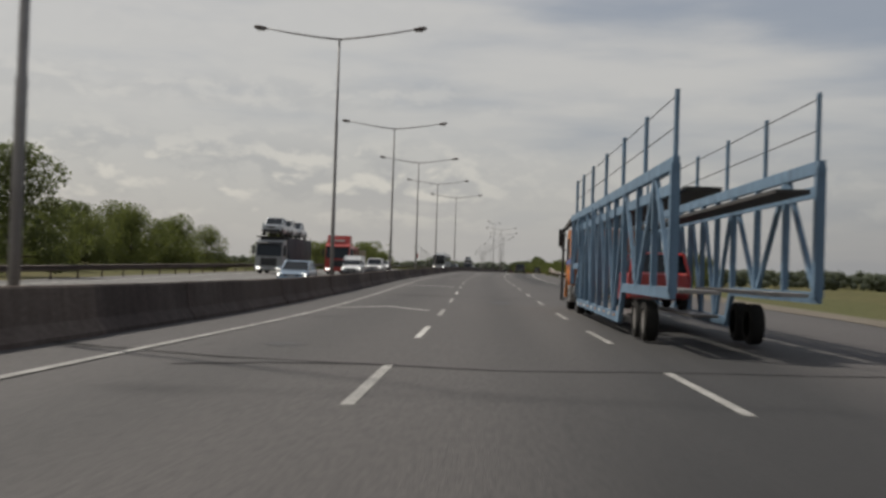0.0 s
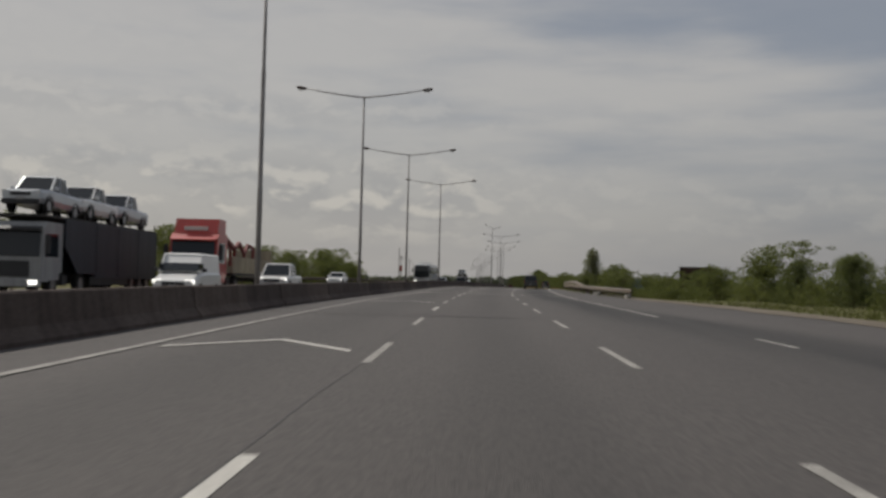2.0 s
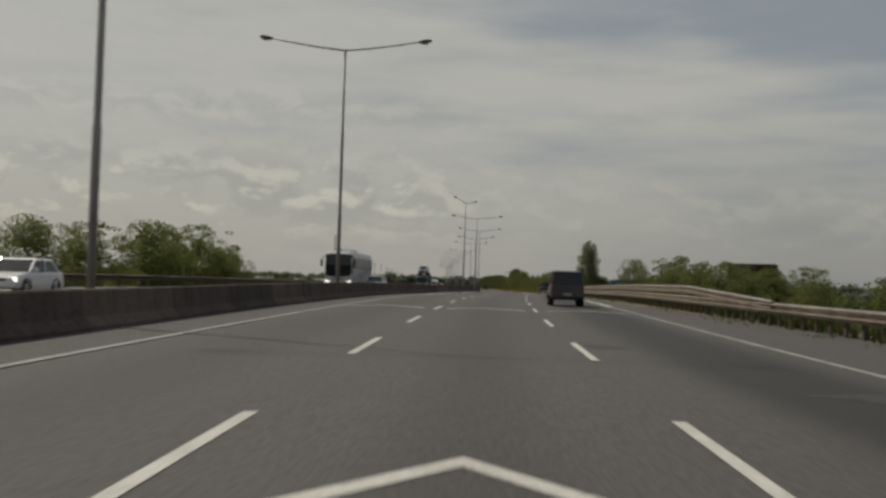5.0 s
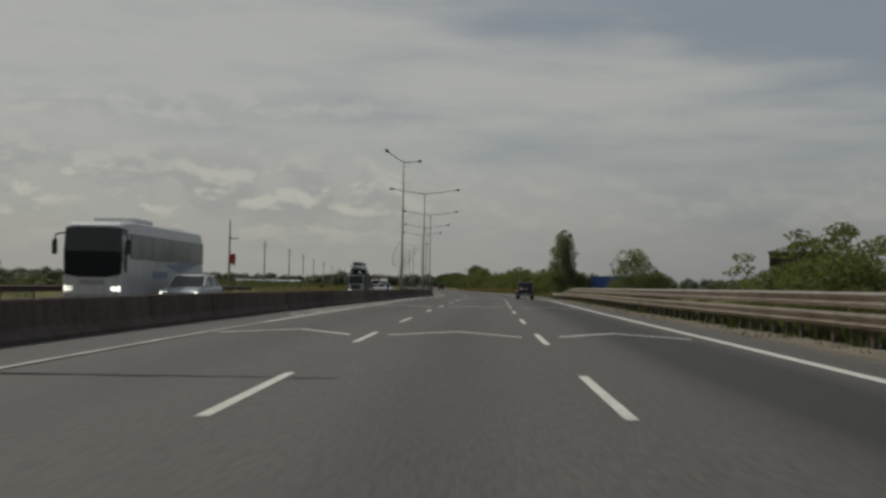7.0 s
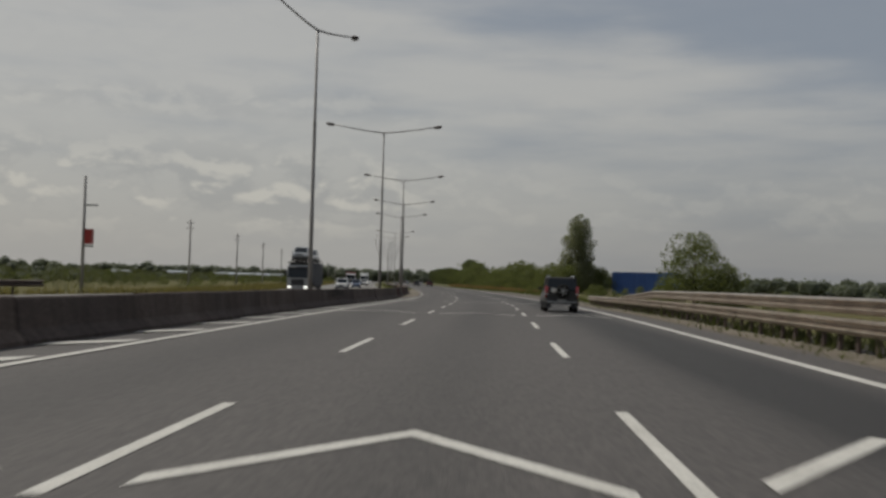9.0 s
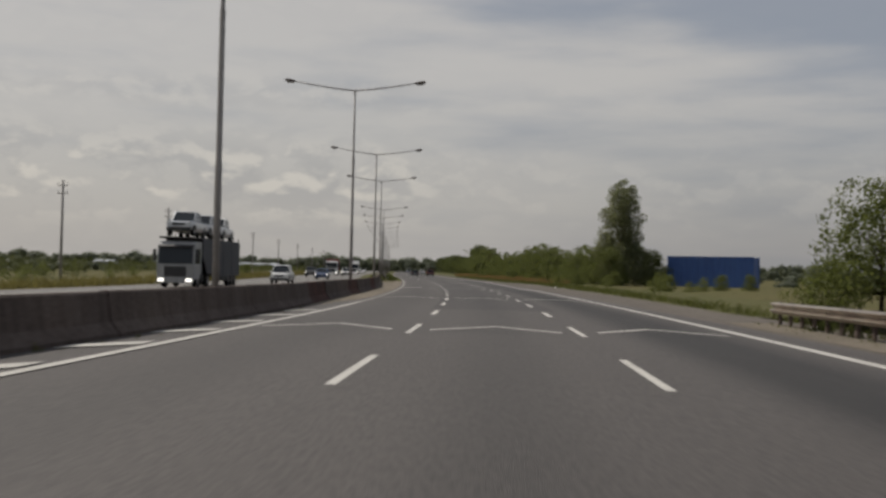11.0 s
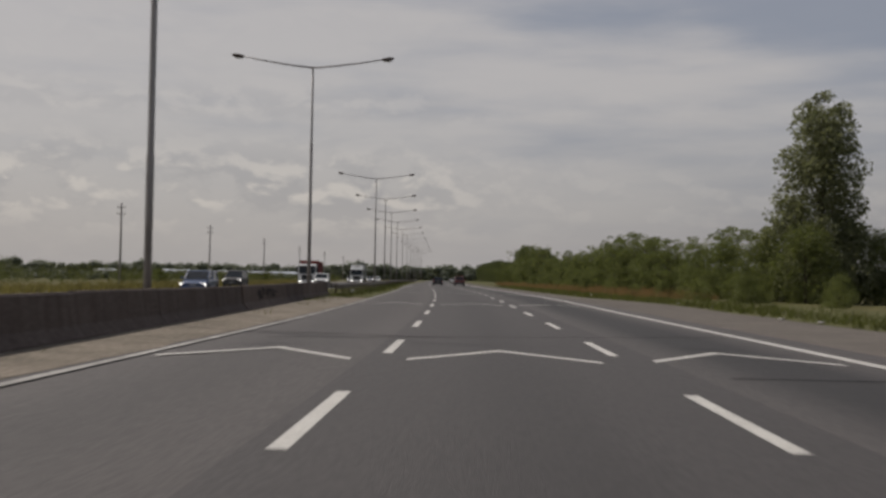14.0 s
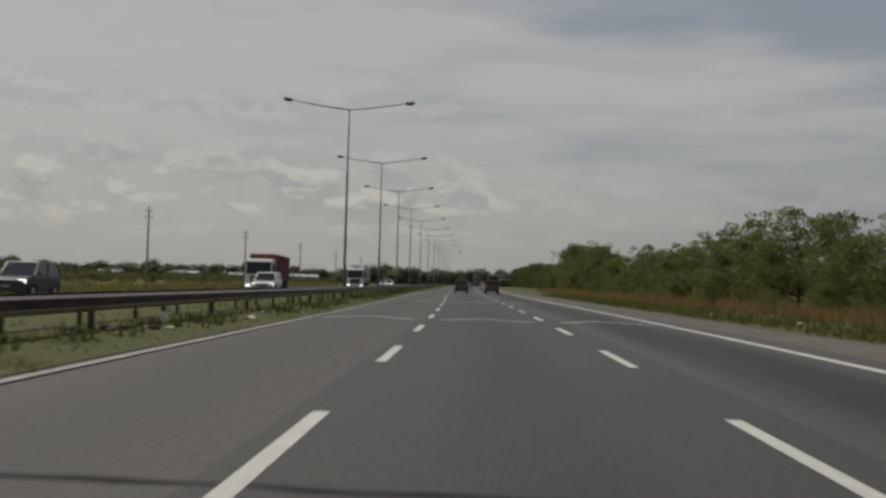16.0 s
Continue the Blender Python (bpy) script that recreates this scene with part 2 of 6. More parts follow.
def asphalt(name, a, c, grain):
    """Road surface with rubbered tracks: darkest along the worn line of the outer lane, fainter in the middle of each
    lane; left and outer lane bands also hold painted lens falloff.
    """
    m = material(name, a, 0.80, second=c, scale=0.2, contrast=0.45, grain=grain, grain_scale=24, bump=0.5, bump_scale=80, stretch=(1, 0.16, 1))
    nt = m.node_tree
    b = nt.nodes["Principled BSDF"]
    out = b.inputs["Base Color"].links[0].from_socket

    def calc(op, p, q):
        n = nt.nodes.new("ShaderNodeMath")
        n.operation = op
        for k, v in ((0, p), (1, q)):
            if isinstance(v, (int, float)):
                n.inputs[k].default_value = v
            else:
                nt.links.new(v, n.inputs[k])
        return n.outputs[0]

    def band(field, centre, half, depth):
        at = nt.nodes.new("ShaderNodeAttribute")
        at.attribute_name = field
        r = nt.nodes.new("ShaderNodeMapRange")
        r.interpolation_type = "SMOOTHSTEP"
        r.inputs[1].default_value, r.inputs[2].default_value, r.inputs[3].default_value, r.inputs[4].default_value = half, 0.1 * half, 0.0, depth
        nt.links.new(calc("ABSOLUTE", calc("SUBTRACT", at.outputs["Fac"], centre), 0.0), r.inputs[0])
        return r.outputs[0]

    at = nt.nodes.new("ShaderNodeTexCoord")
    mp = nt.nodes.new("ShaderNodeMapping")
    mp.inputs["Scale"].default_value = (0.9, 0.045, 1)
    nt.links.new(at.outputs["Object"], mp.inputs["Vector"])
    patch = nt.nodes.new("ShaderNodeTexNoise")
    patch.inputs["Scale"].default_value, patch.inputs["Detail"].default_value = 1.0, 5.0
    nt.links.new(mp.outputs[0], patch.inputs["Vector"])
    # bands at -0.5 and 7.4 also darken their lanes for the lens's corner falloff
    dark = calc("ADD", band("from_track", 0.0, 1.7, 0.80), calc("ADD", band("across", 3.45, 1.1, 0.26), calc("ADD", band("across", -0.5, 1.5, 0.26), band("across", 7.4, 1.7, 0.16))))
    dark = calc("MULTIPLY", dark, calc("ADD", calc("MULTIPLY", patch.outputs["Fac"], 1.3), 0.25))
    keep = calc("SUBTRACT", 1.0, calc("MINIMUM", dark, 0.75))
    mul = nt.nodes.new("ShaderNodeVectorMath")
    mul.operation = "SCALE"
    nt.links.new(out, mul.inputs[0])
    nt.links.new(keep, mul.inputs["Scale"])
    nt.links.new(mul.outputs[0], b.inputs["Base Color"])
    return m


M = {
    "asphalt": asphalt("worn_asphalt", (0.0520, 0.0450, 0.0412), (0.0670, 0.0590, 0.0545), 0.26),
    "asphalt_far": material("opposite_asphalt", (0.12, 0.112, 0.104), 0.88, second=(0.144, 0.136, 0.124), scale=0.2, contrast=0.4, grain=0.2, bump=0.3),
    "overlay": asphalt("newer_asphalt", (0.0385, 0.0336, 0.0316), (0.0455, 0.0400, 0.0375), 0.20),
    "track_2": material("rubber_film_thick", (0.02497, 0.02207, 0.02091), 0.68, second=(0.03078, 0.0273, 0.02556), scale=0.4, contrast=0.3, grain=0.2, grain_scale=26, bump=0.4, stretch=(1, 0.2, 1)),
    "seal": material("bitumen_seal", (0.011, 0.010, 0.010), 0.92, second=(0.02, 0.0185, 0.018), scale=3, grain=0.3),
    "faded_black": material("faded_black", (0.034, 0.030, 0.028), 0.9, second=(0.05, 0.044, 0.041), scale=3, grain=0.3),
    "paint": material("white_road_paint", (0.528, 0.512, 0.468), 0.75, second=(0.376, 0.36, 0.324), scale=1.4, contrast=0.3, grain=0.25, grain_scale=30, bump=0.3),
    "paint_worn": material("worn_road_paint", (0.3772, 0.3608, 0.328), 0.8, second=(0.1804, 0.1722, 0.1558), scale=1.1, contrast=0.55, grain=0.3, grain_scale=22, bump=0.3),
    "concrete": material("dirty_concrete", (0.152, 0.124, 0.110), 0.92, second=(0.090, 0.069, 0.062), scale=0.7, contrast=0.35, grain=0.22, grain_scale=14, bump=0.5, bump_scale=25, streak=0.22, per_object=0.22),
    "concrete_red": material("red_stained_concrete", (0.1364, 0.066, 0.05456), 0.92, second=(0.066, 0.04576, 0.04048), scale=0.9, contrast=0.5, grain=0.25, grain_scale=18, bump=0.5, bump_scale=25, streak=0.45),
    "block": material("pale_concrete", (0.378, 0.36, 0.333), 0.9, second=(0.234, 0.225, 0.207), scale=2, grain=0.2, bump=0.3),
    "sand": material("sandy_verge", (0.1842, 0.1596, 0.1259), 0.95, second=(0.1167, 0.1014, 0.07983), scale=0.6, contrast=0.4, grain=0.3, grain_scale=14, bump=0.9, bump_scale=12),
    "gravel": material("grey_gravel_shoulder", (0.09975, 0.0874, 0.0779), 0.95, second=(0.1472, 0.1311, 0.1121), scale=0.5, contrast=0.4, grain=0.35, grain_scale=18, bump=0.9, bump_scale=22),
    "earth": material("grassy_plain", (0.07176, 0.0736, 0.02576), 0.95, second=(0.115, 0.0966, 0.04416), scale=0.05, contrast=0.45, grain=0.35, grain_scale=1.5, bump=0.8, bump_scale=3),
    "turf": material("green_turf", (0.0715, 0.0800, 0.0285), 0.95, second=(0.1010, 0.0900, 0.0420), scale=0.5, contrast=0.4, grain=0.45, grain_scale=9, bump=1.0, bump_scale=14),
    "grass": leaves("grass_blades", (0.085, 0.098, 0.032), (0.130, 0.117, 0.053)),
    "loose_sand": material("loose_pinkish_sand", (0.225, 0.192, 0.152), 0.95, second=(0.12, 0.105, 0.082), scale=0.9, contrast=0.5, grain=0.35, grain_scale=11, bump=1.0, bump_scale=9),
    "weed_and_shade": leaves("weeds_and_rail_shade", (0.05, 0.062, 0.022), (0.085, 0.075, 0.035)),
    "straw": leaves("yellow_straw", (0.152, 0.132, 0.06), (0.096, 0.1, 0.04)),
    "dry_grass": leaves("dry_reddish_grass", (0.20, 0.125, 0.070), (0.150, 0.130, 0.055)),
    "leaf": leaves("bush_leaves", (0.1196, 0.138, 0.05152), (0.09016, 0.09936, 0.04232)),
    "leaf_light": leaves("light_leaves", (0.144, 0.1638, 0.0594), (0.1098, 0.1152, 0.0495)),
    "leaf_dark": leaves("dark_leaves", (0.100, 0.118, 0.050), (0.074, 0.084, 0.040)),
    "poplar_leaf": leaves("poplar_leaves", (0.1691, 0.1801, 0.1103), (0.1103, 0.1213, 0.07717)),
    "bark": material("bark", (0.09, 0.07, 0.05), 0.9, second=(0.05, 0.04, 0.03), scale=6, grain=0.3, bump=0.8),
    "steel": material("galvanised_steel", (0.42, 0.42, 0.42), 0.5, 0.75, second=(0.30, 0.30, 0.29), scale=2.0, grain=0.12, streak=0.3),
    "pole": material("grey_pole_paint", (0.345, 0.3277, 0.3105), 0.55, 0.15, second=(0.2243, 0.2035, 0.1898), scale=1.0, grain=0.12, streak=0.35),
    "rail": material("weathered_guardrail", (0.50, 0.44, 0.36), 0.36, 0.75, second=(0.26, 0.19, 0.145), scale=1.2, contrast=0.45, grain=0.18, streak=0.3),
    "rail_dark": material("brown_guardrail", (0.20, 0.155, 0.13), 0.38, 0.6, second=(0.11, 0.08, 0.067), scale=1.2, contrast=0.4, grain=0.2, streak=0.3),
    "rust": material("rusty_post", (0.10, 0.07, 0.055), 0.85, 0.2, second=(0.06, 0.045, 0.04), scale=4, grain=0.3),
    "lamp_glass": material("lamp_cover", (0.45, 0.44, 0.42), 0.3),
    "wood": material("grey_wood_pole", (0.38, 0.36, 0.34), 0.9, second=(0.28, 0.265, 0.25), scale=3, grain=0.25, streak=0.3),
    "brick": material("dark_brick", (0.085, 0.055, 0.042), 0.9, second=(0.05, 0.037, 0.032), scale=0.6, contrast=0.4, grain=0.3, grain_scale=8, bump=0.5, streak=0.3),
    "blue": material("blue_container_paint", (0.0384, 0.0984, 0.312), 0.5, second=(0.0504, 0.12, 0.348), scale=0.5, grain=0.08, streak=0.2),
    "red_box": material("red_box_paint", (0.35, 0.03, 0.025), 0.5),
    "shed": material("pale_sheet_metal", (0.40, 0.43, 0.46), 0.5, second=(0.32, 0.35, 0.38), scale=0.2, grain=0.05, streak=0.2),
    # distance haze is mixed into these leaf colours: greyer and bluer than near leaves
    "far_leaf_hazed": leaves("far_woods", (0.115, 0.130, 0.098), (0.088, 0.100, 0.080)),
    "scrub": leaves("scrub_leaves", (0.0765, 0.0882, 0.036), (0.1035, 0.0945, 0.0468)),
}


# ---- building blocks ----
def link(name, bm, mat, parent=None, label="", smooth=False):
    if isinstance(bm, bpy.types.Mesh):
        me = bm
        me.name = name
    else:
        me = bpy.data.meshes.new(name)
        bm.to_mesh(me)
        bm.free()
    for f in me.polygons if smooth else ():
        f.use_smooth = True
    for m in mat if isinstance(mat, (list, tuple)) else (mat,):
        me.materials.append(m)
    ob = new(name, me)
    ob.parent = parent
    return tagged(ob, label=label)


def part(name, bm, mat, parent, label="", smooth=False):
    """One mesh under a thing or a part."""
    return link(name, bm, mat, parent, label, smooth)


def thing(name, label, category, group="", kind=""):
    return tagged(new(name), label, category, group, kind)


def box(bm, x0, x1, y0, y1, z0, z1, bevel=0.0, m=None):
    r = bmesh.ops.create_cube(bm, size=1.0, matrix=Matrix.Translation(((x0 + x1) / 2, (y0 + y1) / 2, (z0 + z1) / 2)) @ Matrix.Diagonal((x1 - x0, y1 - y0, z1 - z0, 1)))
    vs = r["verts"]
    if m is not None:
        bmesh.ops.transform(bm, matrix=m, verts=vs)
    if bevel:
        es = list({e for v in vs for e in v.link_edges})
        bmesh.ops.bevel(bm, geom=es, offset=bevel, segments=2, affect="EDGES", profile=0.6)
    return bm


def beam(bm, a, b, w, d=None):
    """A square bar from a to b."""
    a, b = Vector(a), Vector(b)
    q = (b - a).to_track_quat("Z", "Y").to_matrix().to_4x4()
    bmesh.ops.create_cube(bm, size=1.0, matrix=Matrix.Translation((a + b) / 2) @ q @ Matrix.Diagonal((w, d or w, (b - a).length, 1)))
    return bm


def tube(bm, points, radius, sides=8, cap=True):
    """A round bar along the points; radius: one number or one a point."""
    points = [Vector(p) for p in points]
    rs = radius if isinstance(radius, (list, tuple)) else [radius] * len(points)
    rings = []
    for i, p in enumerate(points):
        way = points[min(i + 1, len(points) - 1)] - points[max(i - 1, 0)]
        q = way.to_track_quat("Z", "Y")
        rings.append([bm.verts.new(p + q @ Vector((rs[i] * math.cos(2 * math.pi * k / sides), rs[i] * math.sin(2 * math.pi * k / sides), 0))) for k in range(sides)])
    for a, b in zip(rings, rings[1:]):
        for k in range(sides):
            bm.faces.new((a[k], a[(k + 1) % sides], b[(k + 1) % sides], b[k]))
    if cap:
        bm.faces.new(rings[0][::-1])
        bm.faces.new(rings[-1])
    return bm


def loft(bm, sections, closed=True, caps=True):
    """A skin through sections of equal length."""
    rows = [[bm.verts.new(p) for p in sec] for sec in sections]
    n = len(rows[0])
    for a, b in zip(rows, rows[1:]):
        for k in range(n if closed else n - 1):
            bm.faces.new((a[k], a[(k + 1) % n], b[(k + 1) % n], b[k]))
    if caps and closed:
        bm.faces.new(rows[0][::-1])
        bm.faces.new(rows[-1])
    bmesh.ops.recalc_face_normals(bm, faces=bm.faces)
    return bm


def prism(bm, outline, x0, x1):
    """A side view (y, z) given thickness from x0 to x1."""
    return loft(bm, [[(x, y, z) for y, z in outline] for x in (x0, x1)])


def strip(s0, s1, section, step=4.0, closed=False):
    """A section of (u, h), numbers or functions of s, drawn along the road."""
    bm = bmesh.new()
    n = max(1, round((s1 - s0) / step))
    secs = []
    for i in range(n + 1):
        s = s0 + (s1 - s0) * i / n
        secs.append([road_at(s, u(s) if callable(u) else u, h(s) if callable(h) else h) for u, h in section])
    return loft(bm, secs, closed=closed)


def along(*pairs):
    xs, ys = zip(*pairs)
    return lambda s: float(np.interp(s, xs, ys))


# ---- ground, roads ----
FIRST, LAST = -60.0, 1000.0
barrier_foot = along((0, -4.0), (120, -3.9), (200, -4.15), (240, -4.1), (265, -3.6), (330, -3.5), (352, -4.0), (385, -3.95), (405, -4.6), (418, -5.05), (441, -5.2))
pave_left = along((0, -4.6), (330, -4.0), (350, -2.75), (380, -2.6), (1000, -2.55))
pave_right = along((0, 16.6), (110, 16.4), (150, 13.9), (200, 10.6), (250, 10.4), (1000, 10.2))
verge_right = along((0, 17.4), (120, 17.4), (150, 15.3), (180, 13.5), (330, 13.4), (365, 14.2), (405, 15.1), (435, 15.2), (455, 12.9), (1000, 12.6))
rail_right = along((139, 14.4), (150, 13.7), (165, 12.75), (185, 12.3), (213, 12.0), (250, 11.5), (293, 11.75), (312, 11.7), (328, 12.1))
dip = along((0, 0.0), (120, 0.0), (170, -2.6), (310, -2.6), (350, -0.5), (400, 0.0), (1000, 0.0))

# one sheet of land that reaches the horizon, cut to the road's run
gb = bmesh.new()
g_rows = []
g_us = [-4000, -1500, -600, -250, -120, -60, -38, -26, -22.5, -21.6, -5, 0, 8, 10.0, 12.5, 17, 21, 26, 34, 60, 120, 250, 600, 1500, 4000]
g_ss = [-300, -120, -60] + list(range(-40, 1000, 10)) + [1040, 1200, 1500, 2000, 3000, 4600]
for s in g_ss:
    c = road_at(max(s, -50), 0)
    y = c.y + min(0, s + 50)
    row = []
    for u in g_us:
        h = -0.06
        if u > verge_right(s) + 0.5:
            h = -0.06 + dip(s) * min(1, (u - verge_right(s)) / 7)
        elif u < -22.6:
            h = -0.10 + dip(s) * min(1, (-22.6 - u) / 9)
        far = min(1, max(0, (abs(u) - 60) / 400))
        z = (c.z + h) * (1 - far) + 0.2 * far
        if abs(u) > 26:
            z += 0.25 * noise.noise(Vector((u * 0.05, y * 0.05, 0)))
        row.append(gb.verts.new((c.x + u, y, z)))
    g_rows.append(row)
for a, b in zip(g_rows, g_rows[1:]):
    for k in range(len(g_us) - 1):
        gb.faces.new((a[k], a[k + 1], b[k + 1], b[k]))
ground = tagged(link("ground", gb, M["earth"], smooth=True), "wide grassy plain with dry patches beside the motorway", "ground", kind="structure")

TRACK = along((40, 10.4), (78, 9.9), (89, 9.5), (97, 8.9), (108, 8.4), (137, 7.9), (151, 7.6), (241, 7.85), (300, 7.6), (440, 7.55))


def paved(s0, s1, section, mat, name="road", step=4.0):
    """A strip of asphalt that knows, at each corner, its place across the road and from the worn line."""
    n = max(1, round((s1 - s0) / step))
    ob = link(name, strip(s0, s1, section, step), mat)
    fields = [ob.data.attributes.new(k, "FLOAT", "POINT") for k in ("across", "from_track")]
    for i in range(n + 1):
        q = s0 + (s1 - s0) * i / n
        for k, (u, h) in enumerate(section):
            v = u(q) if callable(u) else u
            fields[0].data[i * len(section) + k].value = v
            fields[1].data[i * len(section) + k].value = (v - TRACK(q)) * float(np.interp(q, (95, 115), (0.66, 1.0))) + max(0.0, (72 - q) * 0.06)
    return ob


road = tagged(paved(FIRST, LAST, [(pave_left, -0.02), (0, 0), (3.4, 0), (7, 0), (10, 0), (pave_right, -0.02)], M["asphalt"]),
              "worn grey-brown asphalt carriageway with three lanes", "road", kind="structure")
opposite = tagged(link("road", strip(FIRST, LAST, [(-21.5, -0.02), (-14, 0.0), (-7, -0.01), (along((0, -4.6), (400, -4.6), (440, -9.2), (1000, -9.2)), -0.02)]), M["asphalt_far"]),
                  "pale asphalt carriageway of the opposite direction", "road", kind="structure")
shoulder = tagged(link("shoulder", strip(FIRST, LAST, [(lambda s: pave_right(s) - 0.1, -0.03), (lambda s: (pave_right(s) + verge_right(s)) / 2, -0.025), (verge_right, -0.045)]), M["gravel"]),
                  "grey gravel shoulder along the carriageway", "shoulder", kind="structure")
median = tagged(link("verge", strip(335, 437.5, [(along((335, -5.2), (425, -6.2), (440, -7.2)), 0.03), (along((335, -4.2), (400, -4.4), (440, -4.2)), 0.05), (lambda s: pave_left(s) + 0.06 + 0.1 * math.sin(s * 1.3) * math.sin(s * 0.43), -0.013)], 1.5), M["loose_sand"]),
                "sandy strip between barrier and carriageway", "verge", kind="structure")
tagged(link("verge", strip(436.5, LAST, [(along((436.5, -7.6), (440, -9.3)), 0.0), (-5.4, 0.062), (-4.2, 0.062), (lambda s: pave_left(s) + 0.05, -0.005)]), M["turf"]), "green turf of the median between the guardrails", "verge", kind="structure")
tagged(link("verge", strip(335, LAST, [(lambda s: verge_right(s) - 0.25 + 0.2 * math.sin(s * 0.7) * math.sin(s * 0.23), -0.035), (lambda s: verge_right(s) + 3, -0.02), (lambda s: verge_right(s) + 9, -0.02)]), M["turf"]), "green turf beyond the gravel shoulder", "verge", kind="structure")
tagged(link("verge", strip(-40, 140, [(lambda s: verge_right(s) - 0.2 + 0.2 * math.sin(s * 0.5), -0.035), (lambda s: verge_right(s) + 3, -0.02), (lambda s: verge_right(s) + 9, -0.03)]), M["turf"]), "grassy verge beyond the merging lane", "verge", kind="structure")
tagged(link("verge", strip(150, 329, [(lambda s: pave_right(s) + 0.35 + 0.12 * math.sin(s * 0.9) * math.sin(s * 0.31), -0.02), (lambda s: max(pave_right(s) + 0.8, rail_right(s) - 0.3), -0.01), (lambda s: rail_right(s) + 0.8, -0.035)]), M["sand"]), "sandy strip with dry tufts under the guardrail", "verge", kind="structure")
tagged(link("verge", strip(-40, 142, [(lambda s: pave_right(s) - 1.1 + 0.3 * math.sin(s * 0.37) * math.sin(s * 0.11), 0.002), (lambda s: pave_right(s) + 0.2, 0.0), (lambda s: verge_right(s) + 0.3, -0.02)]), M["sand"]), "tan sandy edge of the merging lane", "verge", kind="structure")
# ---- road markings ----
PAINT_H = 0.006


def ribbon(name, s0, s1, u, width, mat, label, h=PAINT_H, step=3.0, parent=None):
    un = u if callable(u) else (lambda s: u)
    bm = strip(s0, s1, [(lambda s: un(s) - width / 2, h), (lambda s: un(s) + width / 2, h)], step)
    ob = link(name, bm, mat, parent)
    return tagged(ob, label, "road marking", kind="structure") if parent is None else ob


ribbon("edge_line", FIRST, 222, along((0, -2.38), (24, -2.34), (38, -2.2), (71, -2.3), (136, -2.22), (222, -2.25)), 0.15, M["paint_worn"], "worn white edge line beside the barrier")
ribbon("edge_line", 222, 342, -2.25, 0.19, M["paint"], "white edge line beside the median")
ribbon("edge_line", 342, LAST, -2.25, 0.16, M["paint_worn"], "greyed white edge line beside the median")
ribbon("edge_line", 96, 190, 9.25, 0.14, M["paint_worn"], "worn white edge line along the shoulder")
ribbon("edge_line", 190, LAST, 9.25, 0.24, M["paint"], "white edge line along the shoulder")
ribbon("edge_line", FIRST, LAST, -18.2, 0.15, M["paint"], "white edge line of the opposite carriageway")
ribbon("edge_line", FIRST, LAST, along((0, -6.0), (400, -6.0), (440, -9.8), (1000, -9.8)), 0.15, M["paint_worn"], "worn white edge line of the opposite carriageway")

dash_end = along((-1, -1.5), (0, 10.0), (1, 21.5), (2, 32.4), (3, 43.2), (4, 55.0), (5, 66.2), (6, 78.3), (7, 90.0), (8, 101.5), (9, 112.4), (10, 125.0), (11, 137.0), (12, 147.0), (17, 205.1), (18, 216.8), (19, 228.5), (20, 241.3), (21, 252.8), (22, 265.0), (23, 276.9), (24, 288.8), (25, 300.0), (29, 343.9), (30, 353.3), (31, 363.4), (32, 373.8), (39, 444.8), (90, 960.0))
for u, line_label in ((1.5, "lane line of white dashes, inner lanes"), (5.3, "lane line of white dashes, outer lanes")):
    lane = thing("lane_line", line_label, "road marking", "lane lines", "structure")
    for i in range(-1, 60):
        e = dash_end(i) + (0.3 if u > 5 else 0)
        ribbon("dash", e - (4.5 if i < 28 else 4.0), e, u, 0.13 if i < 28 else 0.16, M["paint_worn"] if i < 12 and (u > 5 or i % 3 < 2) else M["paint"], "", step=4.6, parent=lane)
for u in (-10.2, -14.2):
    lane = thing("lane_line", "lane line of white dashes on the opposite carriageway", "road marking", "lane lines", "structure")
    for i in range(0, 40):
        ribbon("dash", 12 * i, 12 * i + 4.5, u, 0.13, M["paint"], "", step=4.6, parent=lane)
lane = thing("lane_line", "faded dashes of the merging lane", "road marking", "lane lines", "structure")
for i in range(7):
    ribbon("dash", 12 * i + 8, 12 * i + 11, 9.25, 0.13, M["paint_worn"], "", parent=lane)


def chevron(s, u):
    """A white arrow-shaped spacing mark: tip ahead, two arms back to the sides of the lane."""
    bm = bmesh.new()
    back, long, half = 2.35, 0.38, 1.5
    for side in (-1, 1):
        n = 4
        rows = []
        for i in range(n + 1):
            f = i / n
            rows.append([road_at(s - back * f, u + side * half * f, PAINT_H + 0.002), road_at(s - back * f - long, u + side * half * f, PAINT_H + 0.002)])
        loft(bm, rows, closed=False)
    ob = link("chevron_mark", bm, M["paint"])
    return tagged(ob, "white chevron spacing mark painted across a lane", "road marking", "chevron marks", "structure")


TIPS = (44.6, 78.5, 111.2, 144.9, 181.0, 217.8, 251.25, 287.0, 321.5, 355.6, 391.2, 426.5, 461.6, 497.0, 532.0)
for s in TIPS:
    chevron(s, -0.46)
    if s > 130:
        chevron(s + 0.1, 3.4)
        chevron(s + 0.6, 7.27)

